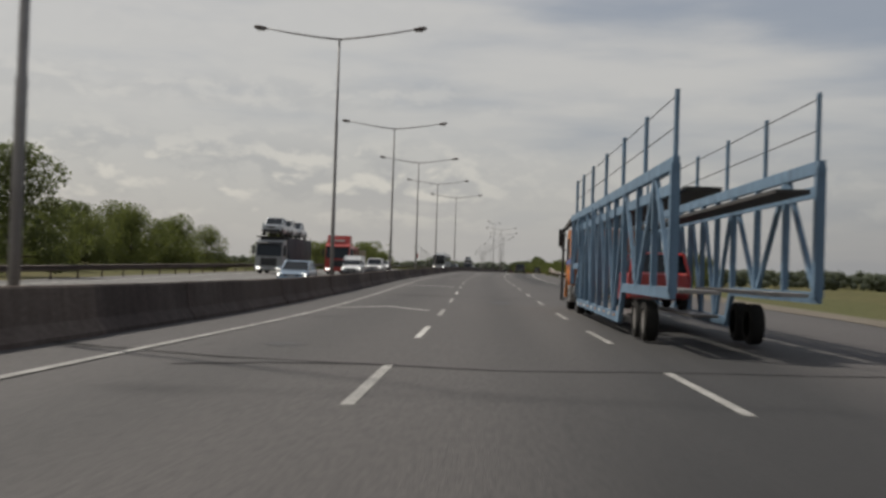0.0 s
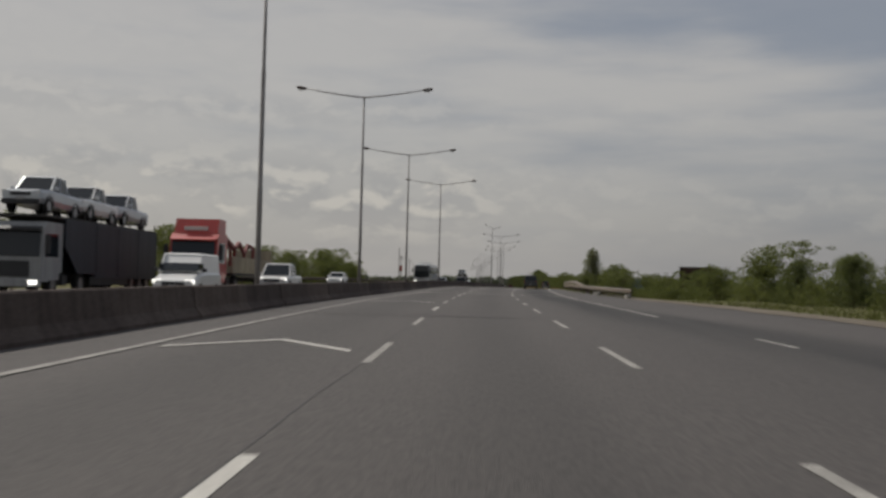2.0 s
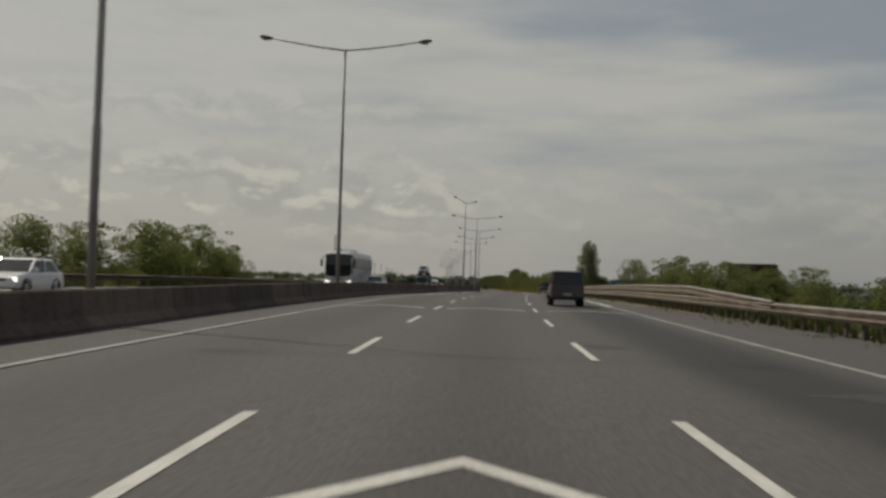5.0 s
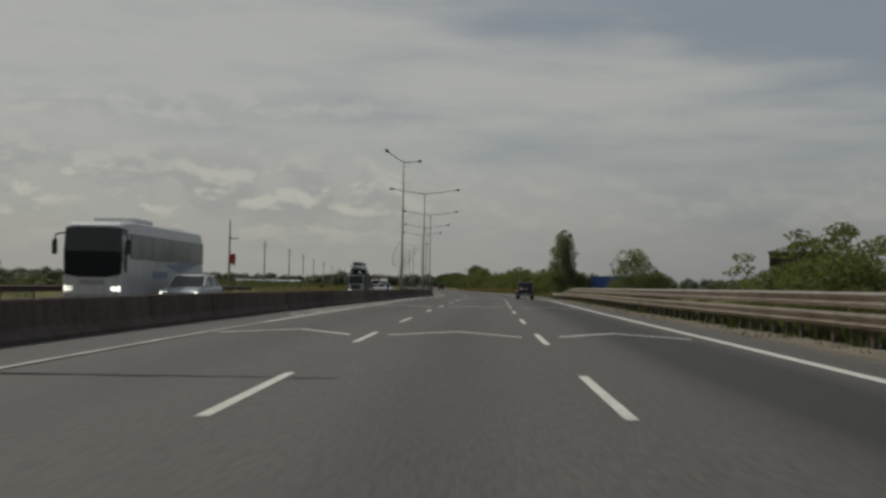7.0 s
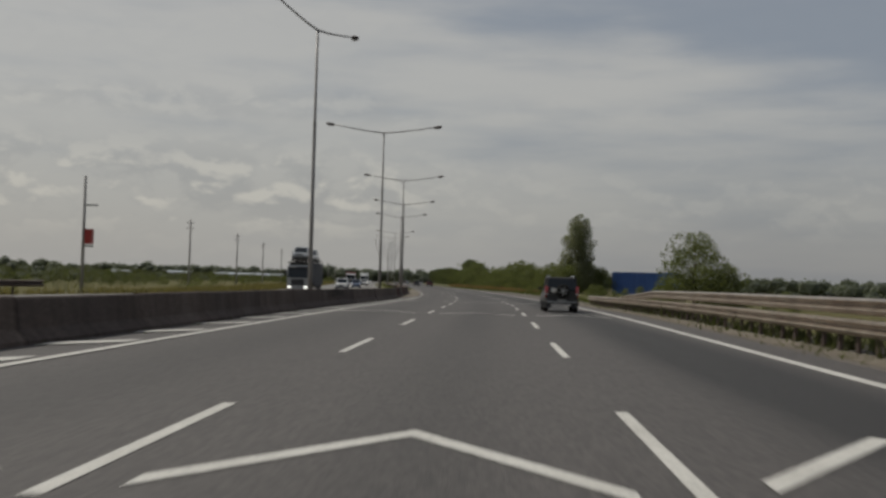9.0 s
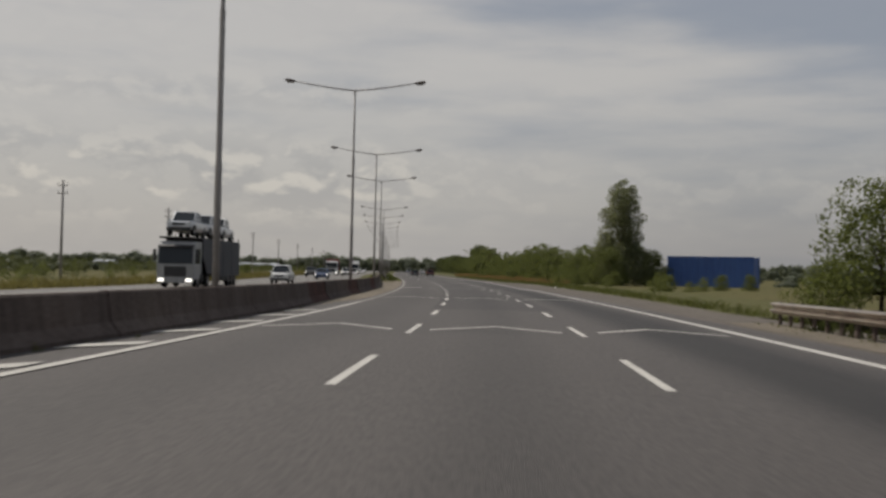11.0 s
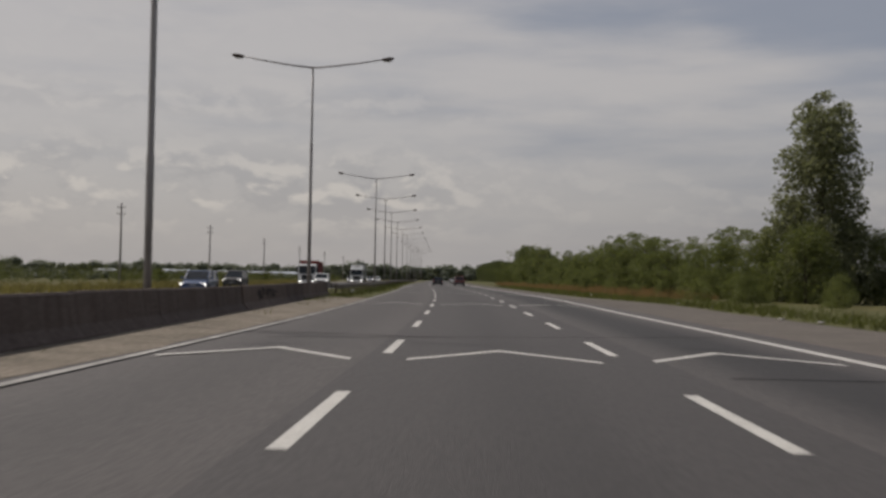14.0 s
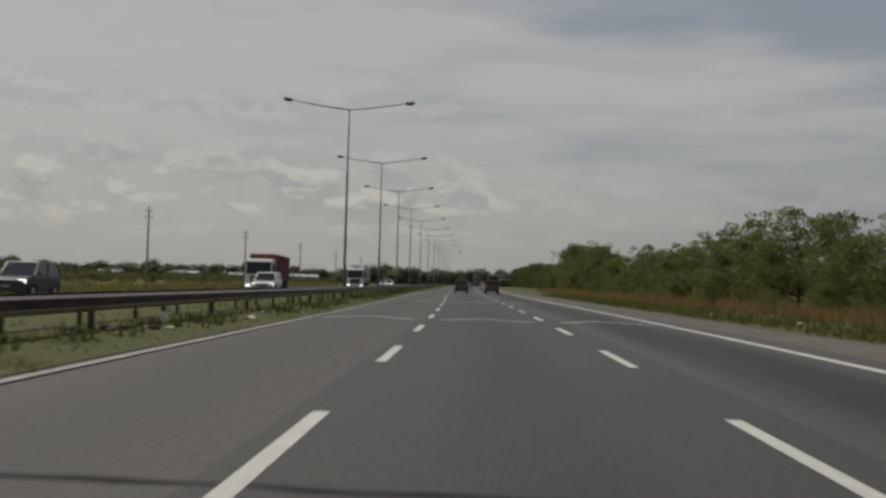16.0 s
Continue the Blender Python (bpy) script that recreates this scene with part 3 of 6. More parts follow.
# white hatching beside the barrier
for i in range(23):
    s = 228.2 + 4.6 * i
    bm = bmesh.new()
    a = min(1.05, -2.62 - barrier_foot(s), 0.16 * (s - 226))
    loft(bm, [[road_at(s + 1.05, -2.5, PAINT_H), road_at(s + 1.95, -2.5, PAINT_H)], [road_at(s + 1.5 - 1.5 * a - 0.45, -2.5 - a, PAINT_H), road_at(s + 1.5 - 1.5 * a + 0.45, -2.5 - a, PAINT_H)]], closed=False)
    tagged(link("hatch_mark", bm, M["paint"]), "white diagonal hatch mark beside the barrier", "road marking", "hatch marks", "structure")

# tar seams across the lanes
random.seed(5)


def seam(points, width=0.055):
    """A poured seam through points (across, along), a little uneven."""
    bm = bmesh.new()
    us, ss = zip(*points)
    n = max(6, round((us[-1] - us[0]) / 0.35))
    rows = []
    for i in range(n + 1):
        u = us[0] + (us[-1] - us[0]) * i / n
        c = float(np.interp(u, us, ss)) + random.uniform(-0.05, 0.05)
        w = width * random.uniform(0.6, 1.35)
        rows.append([road_at(c - w, u, 0.004), road_at(c + w, u, 0.004)])
    loft(bm, rows, closed=False)
    tagged(link("tar_seam", bm, M["seal"]), "dark tar seam across the asphalt", "tar seam", "tar seams", "structure")


for points in (((-4, 23.6), (-0.8, 21.9), (3, 21.2), (5, 21.8), (8.5, 22.4)), ((-1.2, 20.6), (0, 21.3), (1.6, 21.6)), ((-2.9, 59.8), (-2, 59.2), (1.2, 58.2), (2.7, 58.1), (6.1, 58.3), (9, 58.8)), ((-1.5, 57.7), (1.2, 58.0)),
               ((-3.4, 92.2), (-0.6, 90.9), (3.2, 91.0), (5.0, 91.6)), ((-2.2, 125.4), (-1, 125.0), (1.9, 124.3), (4, 124.6), (7, 125.2)), ((-0.5, 123.6), (2.4, 124.1)),
               ((-3.6, 204.2), (2.2, 204.4)), ((-1.83, 243.3), (-0.12, 242.9), (1.38, 243.0)), ((-2.01, 282.6), (-0.6, 282.8), (1.39, 282.6)), ((-1.26, 289.6), (0.17, 289.8), (1.61, 290.0)), ((1.9, 290.5), (4, 291.6), (6, 292.6)),
               ((-2.9, 359.9), (1.45, 358.4), (2.7, 358.1), (5.3, 359.3), (8.9, 361.0)), ((-0.7, 356.5), (1.4, 357.3), (2.6, 357.9)),
               ((-2.3, 396.8), (1.9, 395.4), (5, 396.2), (8.9, 397.4)), ((-1.3, 394.4), (0.9, 394.95), (2.6, 395.3)), ((-1.9, 431.3), (3, 431.0), (9, 430.9)), ((6.0, 376.6), (9, 376.7)), ((6.3, 386.5), (9, 386.4))):
    seam(points)
ribbon("tar_seam", 40, 112, lambda s: 1.42 + 0.05 * math.sin(s * 0.8) * math.sin(s * 0.29), 0.024, M["track_2"], "long tar joint beside the lane line", h=0.003)
tagged(paved(335, LAST, [(1.22, 0.0015), (3.4, 0.0015), (5.9, 0.0015)], M["overlay"], "overlay", 3.0), "newer dark asphalt overlay of the middle lane", "road", kind="structure")
stain = random.Random(3)
for s, u, w, d in ((33, 6.6, .5, 1.1), (52, 3.6, .45, 2.2), (25, -0.6, .35, .5), (150, 8.4, 1.2, .5), (134.3, 7.0, .75, .55), (133.9, 7.6, .45, .35), (158, 5.8, .5, .8), (290, 5.0, .6, .4), (36, -1.4, .4, .4)):
    bm = bmesh.new()
    ring = []
    for k in range(18):
        a = 2 * math.pi * k / 18
        q = stain.uniform(0.6, 1.15)
        ring.append(bm.verts.new(road_at(s + d * q * math.sin(a), u + w * q * math.cos(a), 0.0035)))
    bm.faces.new(ring)
    tagged(link("oil_stain", bm, M["track_2"]), "dark oil stain on the asphalt", "stain", "oil stains", "structure")


# ---- concrete barrier in sections ----
barrier = thing("barrier", "dark weathered concrete median barrier in sections", "barrier", kind="structure")
B_PROFILE = [(0.0, 0.0), (0.0, 0.09), (-0.17, 0.30), (-0.24, 0.84), (-0.27, 0.88), (-0.41, 0.88), (-0.44, 0.84), (-0.51, 0.30), (-0.68, 0.09), (-0.68, 0.0)]
s, i = -40.0, 0
while s < 440.5:
    e = min(s + 6.0, 440.8)
    red = 330 < s < 385 and i % 3 == 0
    jig = random.uniform(-0.025, 0.025)
    hh = along((0, 1.03), (30, 1.03), (120, 0.92), (300, 0.93), (350, 1.05), (441, 1.06))((s + e) / 2) + random.uniform(-0.012, 0.012)
    sec = [((lambda q, du=du, jig=jig: barrier_foot(q) + du + jig), dh * hh - 0.03) for du, dh in B_PROFILE]
    link("section", strip(s + 0.012, e - 0.012, sec, 3.0, closed=True), M["concrete_red"] if red else M["concrete"], barrier)
    s, i = e, i + 1


# scrawled strokes of dark paint on two stretches of the barrier
def scrawl(s0, s1, count, seed):
    rnd = random.Random(seed)
    bm = bmesh.new()
    for i in range(count):
        s = s0 + (s1 - s0) * (i + rnd.uniform(0.1, 0.6)) / count
        lo, hi, lean, w = rnd.uniform(0.38, 0.5), rnd.uniform(0.66, 0.8), rnd.uniform(-0.25, 0.25), rnd.uniform(0.05, 0.11)
        rows = []
        for k in range(5):
            h = lo + (hi - lo) * k / 4
            q = s + lean * k / 4 + rnd.uniform(-0.04, 0.04)
            rows.append([road_at(p, barrier_foot(p) - 0.155 - 0.07 * (h - 0.3) / 0.54 + 0.035, h) for p in (q - w, q + w)])
        loft(bm, rows, closed=False)
        if i % 2:
            h = rnd.uniform(lo, hi)
            loft(bm, [[road_at(p, barrier_foot(p) - 0.155 - 0.07 * (z - 0.3) / 0.54 + 0.035, z) for z in (h - 0.035, h + 0.035)] for p in (s, s + 0.4, s + 0.8)], closed=False)
    part("scrawl", bm, M["faded_black"], barrier, "unreadable strokes of dark paint")


scrawl(292.8, 297.6, 11, 1)
scrawl(413.2, 418.6, 12, 2)


# ---- guardrails ----
def w_beam(u, h, s):
    """The wavy section of a steel guardrail, its ridges towards the road (side +1: to the right)."""
    return [(0.0, 0.17), (0.03, 0.17), (0.145, 0.125), (0.15, 0.110), (0.035, 0.045), (0.012, 0.0), (0.03, -0.015), (0.145, -0.065), (0.15, -0.080), (0.035, -0.17), (0.0, -0.18)]


def guardrail(name, label, s0, s1, u, side, tops, post=2.0, begin=0.6, foot=-0.5, steel=None, thick=0.05):
    rail = thing(name, label, "guardrail", "guardrails", "structure")
    uf = u if callable(u) else (lambda s: u)
    for h in tops:
        hf = h if callable(h) else (lambda s, h=h: h)
        a, b = s0, s1
        if isinstance(h, tuple):
            a, b, hf = h[0], h[1], h[2]
        n = max(1, round((b - a) / 4.0))
        for i in range(n):
            p, q = a + (b - a) * i / n, a + (b - a) * (i + 1) / n
            sec = [((lambda s, d=d: uf(s) + side * d), (lambda s, z=z: hf(s) + z)) for d, z in w_beam(0, 0, 0)]
            sec += [((lambda s, d=d: uf(s) + side * (d - 0.006)), (lambda s, z=z: hf(s) + z)) for d, z in w_beam(0, 0, 0)[::-1]]
            link("beam", strip(p, q + 0.04, sec, 2.0, closed=True), steel or M["rail"], rail)
    n = max(1, round((s1 - s0) / post))
    pm = None
    for i in range(n):
        s = s0 + begin + i * post
        if s > s1:
            break
        m = road_pose(s, uf(s) - side * 0.07, 0)
        if pm is None:
            bm = bmesh.new()
            box(bm, -0.05, 0.03, -thick, thick, foot, max(t if isinstance(t, float) else 0.55 for t in tops) + 0.14, 0.008)
            ob = link("post", bm, M["rust"], rail)
            pm = ob
            ob.matrix_basis = m
        else:
            ob = new("post", pm.data)
            ob.parent = rail
            ob.matrix_basis = m
    return rail


guardrail("guardrail", "pale weathered steel guardrail, doubled over the bridge", 141, 328, rail_right, -1,
          (along((139, 0.52), (165, 0.55), (328, 0.50)), (172.0, 306.0, along((172, 0.62), (186, 0.99), (294, 0.96), (306, 0.62)))), 1.2, foot=-1.2, thick=0.075)
guardrail("guardrail", "brown weathered guardrail on short posts in the grassy median", 440.6, 760, along((440, -4.9), (760, -4.95)), 1, (0.60,), 5.2, begin=0.9, steel=M["rail_dark"], thick=0.11)
guardrail("guardrail", "rusty guardrail on the far side of the median", 440, 760, along((440, -6.0), (480, -5.9), (760, -5.9)), -1, (0.60,), 4.0, steel=M["rail_dark"])
guardrail("guardrail", "dark guardrail along the far verge of the opposite carriageway", -20, 300, -20.6, 1, (0.62,), 4.0, steel=M["rust"])
for s, k in ((141.2, .36), (156.8, .34), (158.8, .30)):
    bm = bmesh.new()
    box(bm, -0.5 * k, 0.5 * k, -0.9 * k, 0.9 * k, -0.1, 0.75 * k, 0.2 * k)
    ob = tagged(link("concrete_block", bm, M["block"]), "pale concrete block at the foot of the guardrail end", "concrete block", "concrete blocks")
    ob.matrix_basis = road_pose(s, rail_right(s) - 0.25, 0, 8)


# ---- street lamps ----
def street_lamp(label, turn=0.0, height=12.75):
    root = thing("street_lamp", label, "street lamp", "street lamps")
    bm = bmesh.new()
    tube(bm, [(0, 0, -0.1), (0, 0, 4.2), (0, 0, 4.25), (0, 0, 8.5), (0, 0, 8.55), (0, 0, height + 0.05)], [0.10, 0.10, 0.085, 0.08, 0.065, 0.055], 10)
    part("pole", bm, M["pole"], root, smooth=True)
    bm = bmesh.new()
    box(bm, -0.2, 0.2, -0.2, 0.2, -0.1, 0.06, 0.02)
    part("base_plate", bm, M["pole"], root)
    for side in (-1, 1):
        bm = bmesh.new()
        pts = [(side * 0.02, 0, height - 0.02), (side * 1.2, 0, height + 0.10), (side * 2.6, 0, height + 0.30), (side * 3.85, 0, height + 0.52)]
        tube(bm, pts, [0.05, 0.045, 0.04, 0.035], 8)
        arm = part("arm", bm, M["pole"], root, smooth=True)
        bm = bmesh.new()
        secs = []
        for x, w, h in ((0, 0.06, 0.05), (0.12, 0.13, 0.10), (0.45, 0.16, 0.13), (0.62, 0.12, 0.09), (0.68, 0.05, 0.04)):
            secs.append([(side * (3.77 + x), w * math.cos(a), height + 0.52 + 0.12 * x + h * math.sin(a) * (0.8 if math.sin(a) > 0 else 1)) for a in [k * math.pi / 4 for k in range(8)]])
        loft(bm, secs)
        head = part("lamp_head", bm, M["rust"], arm, smooth=True)
        bm = bmesh.new()
        box(bm, side * 3.87 if side > 0 else -4.27, 4.27 if side > 0 else -3.87, -0.1, 0.1, height + 0.415, height + 0.45, 0.01)
        part("lens", bm, M["lamp_glass"], head)
    return root


LAMPS = ((24.0, -4.8), (60.8, -4.8), (97.4, -4.9), (127.7, -4.8), (160.0, -4.83), (192.0, -4.5), (291.3, -4.39), (324.1, -4.35), (361.7, -4.6), (398.7, -5.09), (430.9, -5.4), (496.6, -5.25), (528.9, -5.22), (561.6, -5.35),
         (594, -5.4), (627, -5.4), (660, -5.4), (693, -5.4), (726, -5.4), (759, -5.4), (792, -5.4), (825, -5.4), (858, -5.4))
lamp = street_lamp("tall grey street lamp with two arms on the median")
askew = street_lamp("tall grey street lamp with its arms turned askew on the median")
first = True
for s, u in LAMPS:
    if abs(s - 291.3) < 1:
        askew.matrix_basis = road_pose(s, u, 0, 73)
        continue
    if first:
        lamp.matrix_basis, first = road_pose(s, u), False
    else:
        copy_thing(lamp, road_pose(s, u, 0, random.uniform(-4, 4)))


# ---- trees, bushes, grass ----
def leaf_cloud(clumps, per, size, seed, flat=0.8):
    """Small leaf blades scattered in clumps (centre, radius), as one mesh."""
    rnd = np.random.RandomState(seed)
    blades = []
    for c, r in clumps:
        n = max(8, int(per * r * r))
        d = rnd.normal(size=(n, 3))
        d /= np.linalg.norm(d, axis=1)[:, None]
        p = np.array(c) + d * (r * rnd.uniform(0.55, 1.08, n) ** 0.7)[:, None] * np.array([1, 1, flat])
        a = rnd.normal(size=(n, 3))
        a /= np.linalg.norm(a, axis=1)[:, None]
        b = np.cross(a, rnd.normal(size=(n, 3)))
        b /= np.linalg.norm(b, axis=1)[:, None] + 1e-6
        k = size * rnd.uniform(0.6, 1.4, n)[:, None]
        blades.append(np.stack([p + k * (x * a + y * b) for x, y in ((-1, 0), (0, -0.55), (1.1, 0.05), (0.1, 0.5))], 1))
    v = np.concatenate(blades).reshape(-1, 3)
    me = bpy.data.meshes.new("leaves")
    me.from_pydata(v.tolist(), [], np.arange(len(v)).reshape(-1, 4).tolist())
    return me


def tree(name, label, category, height, width, leaf, seed, trunk=0.35, clumps=26, shape="round", size=0.2, per=60, low=0.15, flat=0.8):
    rnd = random.Random(seed)
    root = thing(name, label, category, "roadside trees" if name == "tree" else "roadside bushes")
    cl = []
    for i in range(clumps):
        f = rnd.random()
        if shape == "poplar":
            z = height * (low + (0.97 - low) * f)
            ring = width / 2 * float(np.interp(f, (0, 0.12, 0.3, 0.45, 0.62, 0.8, 0.92, 1), (0.98, 0.95, 0.66, 0.58, 0.60, 0.46, 0.27, 0.08)))
            r = max(0.5, ring * rnd.uniform(0.26, 0.5))
            a = rnd.uniform(0, 6.28)
            d = max(0, ring - r * 0.6) * rnd.uniform(0.5, 1.12)
        elif shape == "layered":
            z = height * (0.16 + 0.84 * f ** 0.8)
            ring = width / 2 * (0.55 + 0.45 * math.sin(math.pi * min(1, 0.15 + 0.75 * f)))
            r = width * rnd.uniform(0.05, 0.115) * (1.25 - 0.45 * f)
            a, d = rnd.uniform(0, 6.28), ring * rnd.random() ** 0.6 * rnd.uniform(0.85, 1.15)
        elif shape == "spread":
            z = height * (0.45 + 0.5 * f ** 0.6)
            ring = width / 2 * math.sin(math.pi * min(0.98, 0.25 + 0.6 * f)) ** 0.7
            r = width * rnd.uniform(0.07, 0.13)
            a, d = rnd.uniform(0, 6.28), ring * rnd.random() ** 0.5
        else:
            z = height * (low + (0.9 - low) * f)
            ring = width / 2 * math.sqrt(max(0.04, 1 - ((f - 0.3) / 0.75) ** 2))
            r = width * rnd.uniform(0.10, 0.19)
            a, d = rnd.uniform(0, 6.28), max(0, ring - r * 0.7) * rnd.random() ** 0.45
        cl.append(((d * math.cos(a), d * math.sin(a), z), r))
    bm = bmesh.new()
    top = height * (0.9 if shape == "poplar" else 0.6)
    tube(bm, [(0, 0, -0.8), (0.05, 0.03, 0.3 * top), (-0.05, 0.06, 0.65 * top), (0.03, 0, top)], [trunk * 0.5, trunk * 0.4, trunk * 0.25, trunk * 0.06], 7)
    for c, r in cl[:: 2 if shape != "poplar" else 3]:
        z0 = min(top * 0.9, max(0.15 * height, c[2] - 0.25 * height))
        tube(bm, [(0, 0, z0), (c[0] * 0.5, c[1] * 0.5, (z0 + c[2]) / 2 + 0.1), c], [trunk * 0.16, trunk * 0.10, trunk * 0.03], 5)
    part("trunk", bm, M["bark"], root, smooth=True)
    bm = leaf_cloud(cl, per, size, seed, flat)
    part("crown", bm, leaf, root)
    return root


def land(s, u):
    """Height of the land over the roadway."""
    if u > 0:
        return -0.1 + dip(s) * min(1, max(0, (u - verge_right(s)) / 7))
    return -0.1 + dip(s) * min(1, max(0, (-22.6 - u) / 9))


poplar = tree("tree", "tall narrow dark-green poplar beside the shoulder", "tree", 16.5, 11.2, M["poplar_leaf"], 3, 0.5, 130, "poplar", 0.135, 150, 0.04)
poplar.matrix_basis = road_pose(450.8, 30.0, -0.3)
kinds = [
    tree("bush", "dense green roadside bush", "bush", 4.6, 6.4, M["leaf"], 11, 0.2, 34, "round", 0.088, 209, 0.05),
    tree("bush", "ragged light-green roadside bush", "bush", 3.4, 5.4, M["leaf_light"], 12, 0.16, 28, "round", 0.082, 209, 0.04),
    tree("tree", "spreading green tree with a flat open crown", "tree", 6.6, 8.4, M["leaf_light"], 13, 0.28, 44, "spread", 0.102, 228),
    tree("tree", "round green tree with a full crown", "tree", 7.0, 8.6, M["leaf"], 14, 0.3, 46, "round", 0.109, 152, 0.06),
    tree("tree", "dark green tree with an uneven crown", "tree", 8.5, 7.4, M["leaf_dark"], 15, 0.35, 46, "round", 0.116, 152, 0.06),
    tree("tree", "ragged thorny tree with layered open branches", "tree", 6.4, 7.8, M["leaf"], 16, 0.26, 62, "layered", 0.095, 228, flat=0.5),
    tree("tree", "thin pale-leaved tree with a broken open crown", "tree", 7.4, 6.2, M["leaf_light"], 17, 0.24, 46, "layered", 0.095, 190, flat=0.62),
]
placed = [0] * len(kinds)


def plant(kind, s, u, k=1.0, turn=None):
    m = road_pose(s, u, land(s, u), random.uniform(0, 360) if turn is None else turn) @ Matrix.Diagonal((k, k * random.uniform(0.92, 1.08), k * random.uniform(0.94, 1.06), 1))
    if not placed[kind]:
        kinds[kind].matrix_basis = m
        placed[kind] = 1
        return kinds[kind]
    ob = copy_thing(kinds[kind], m)
    ob.matrix_basis = m
    return ob


random.seed(21)
# trees beyond the opposite carriageway
for s, u, k, sc in ((71, -25.6, 4, 1.0), (66, -30, 3, 1.0), (74, -34, 4, .9), (86, -34, 3, .75), (90, -31, 0, 1.1), (96, -36, 3, .85), (100, -32, 3, .7), (105, -35, 4, .8), (109, -31, 0, 1.2), (113, -34, 3, .92), (117, -31, 3, .75), (121, -36, 4, .78),
                    (124, -31, 0, 1.2), (128, -33, 3, .85), (132, -30, 0, 1.1), (137, -34, 3, .72),
                    (157, -27, 0, 1.25), (162, -28, 3, .95), (167, -27, 5, .8), (172, -28, 3, .62), (178, -27, 1, .6),
                    (183, -27, 0, 1.1), (188, -28, 5, .95), (193, -27, 3, .85), (199, -28, 3, .86), (205, -27, 0, 1.15),
                    (213, -27, 0, 1.05), (219, -28, 5, 1.0), (226, -27, 3, .92), (233, -28, 3, .95), (240, -27, 5, 1.05), (246, -28, 3, .95), (251, -27, 0, 1.1), (230, -26, 0, 1.0), (243, -26, 0, 1.0)):
    plant(k, s, u, sc)
# beyond the right shoulder, before the bridge
for s, u, k, sc in ((118, 26, 0, .65), (123, 25, 4, .4), (126, 23.5, 1, .6), (129, 27, 0, .8), (133, 24.5, 4, .48), (138, 26, 5, .8), (141, 23, 1, .8), (145, 25, 0, 1.1), (150, 26, 4, .6), (154, 23, 0, 1.0), (160, 24, 5, .62), (166, 23, 0, .72), (172, 24, 1, .8), (178, 22.5, 0, .78), (184, 23, 5, .68), (191, 23, 0, .85), (198, 25, 5, .72), (207, 24, 3, .66), (216, 26, 0, .95), (228, 26, 5, .8), (238, 25, 0, 1.1),
                    (222, 20, 5, .9), (226, 19, 0, .95), (230, 20, 5, .8), (234, 18.5, 0, 1.0), (238, 20, 5, .95), (242, 18.5, 5, .85), (245, 20, 0, 1.05), (250, 18, 1, .95), (254, 19.5, 5, .66), (262, 25, 1, .5), (270, 27, 0, .42), (279, 25, 1, .5), (288, 28, 0, .45), (298, 26, 1, .5), (296, 32, 5, 1.0), (300, 37, 5, 1.1), (303, 41, 4, .98), (299, 45, 5, 1.2), (307, 36, 0, 1.25), (449, 34, 0, 1.05), (358.2, 27.2, 3, 1.14), (360, 31.2, 0, .95), (361, 24.2, 1, .8)):
    plant(k, s, u, sc)
# hedge of trees along the last stretch
for s, u, k, sc in ((446, 27, 0, 1.1), (452, 26, 3, .7), (456, 27, 5, .9), (460, 25.5, 0, 1.0), (465, 26.5, 5, .9), (469, 25.5, 0, 1.0), (474, 27, 6, .8), (479, 25, 5, .85), (483, 27, 0, .9), (487, 25.5, 0, 1.0), (491, 26.5, 5, .95), (495, 27, 3, .82),
                    (499, 26, 5, 1.08), (503, 25.5, 0, 1.1), (506, 27, 6, .95), (510, 25, 5, 1.0), (514, 27, 3, .85), (518, 25.5, 0, 1.15), (523, 26.5, 5, 1.02), (528, 25, 0, 1.1), (533, 27, 5, 1.0), (538, 25, 0, 1.1), (543, 26, 3, .78), (548, 25, 5, .92), (555, 26, 0, 1.1),
                    (561, 25, 5, .9), (568, 26, 0, 1.0), (577, 25, 0, 1.1), (584, 26, 5, .85), (590, 26, 4, .85), (599, 25, 6, 1.15), (606, 26, 4, 1.1), (613, 25, 3, 1.25), (622, 27, 0, 1.3), (634, 26, 0, 1.3), (648, 26, 5, 1.0), (660, 27, 4, 1.3), (668, 26, 6, 1.4), (676, 27, 4, 1.3),
                    (692, 25, 3, .9), (712, 25, 4, .9), (735, 26, 3, 1.0), (765, 25, 4, 1.1), (800, 25, 4, 1.1), (840, 25, 4, 1.1), (880, 25, 4, 1.1), (920, 24, 4, 1.1)):
    plant(k, s, u, sc)
# low scrub in front of the hedge and on the plain to the left
for i in range(26):
    plant(1 if i % 3 else 0, 440 + i * 6.5 + random.uniform(-2, 2), random.uniform(19.5, 22), random.uniform(0.28, 0.45))
for i in range(46):
    s = random.uniform(300, 760)
    plant(random.choice((0, 1, 1)), s, -random.uniform(30, 66), random.uniform(0.22, 0.5))
for s, u, k, sc in ((400, 23.2, 1, .52), (402, 24.6, 0, .36), (407, 29.6, 1, .42), (404, 27.2, 1, .34), (412, 33, 0, .38), (432, 24, 1, .4), (437, 26, 0, .42), (428, 30, 1, .36), (441, 22.5, 1, .36), (418, 38, 0, .4),
                    (352, 36, 1, .4), (344, 31, 0, .3), (366, 40, 1, .45), (378, 44, 0, .4)):
    plant(k, s, u, sc)

# woods along the horizon, and nearer woods on both sides of the plain
wr = np.random.RandomState(4)


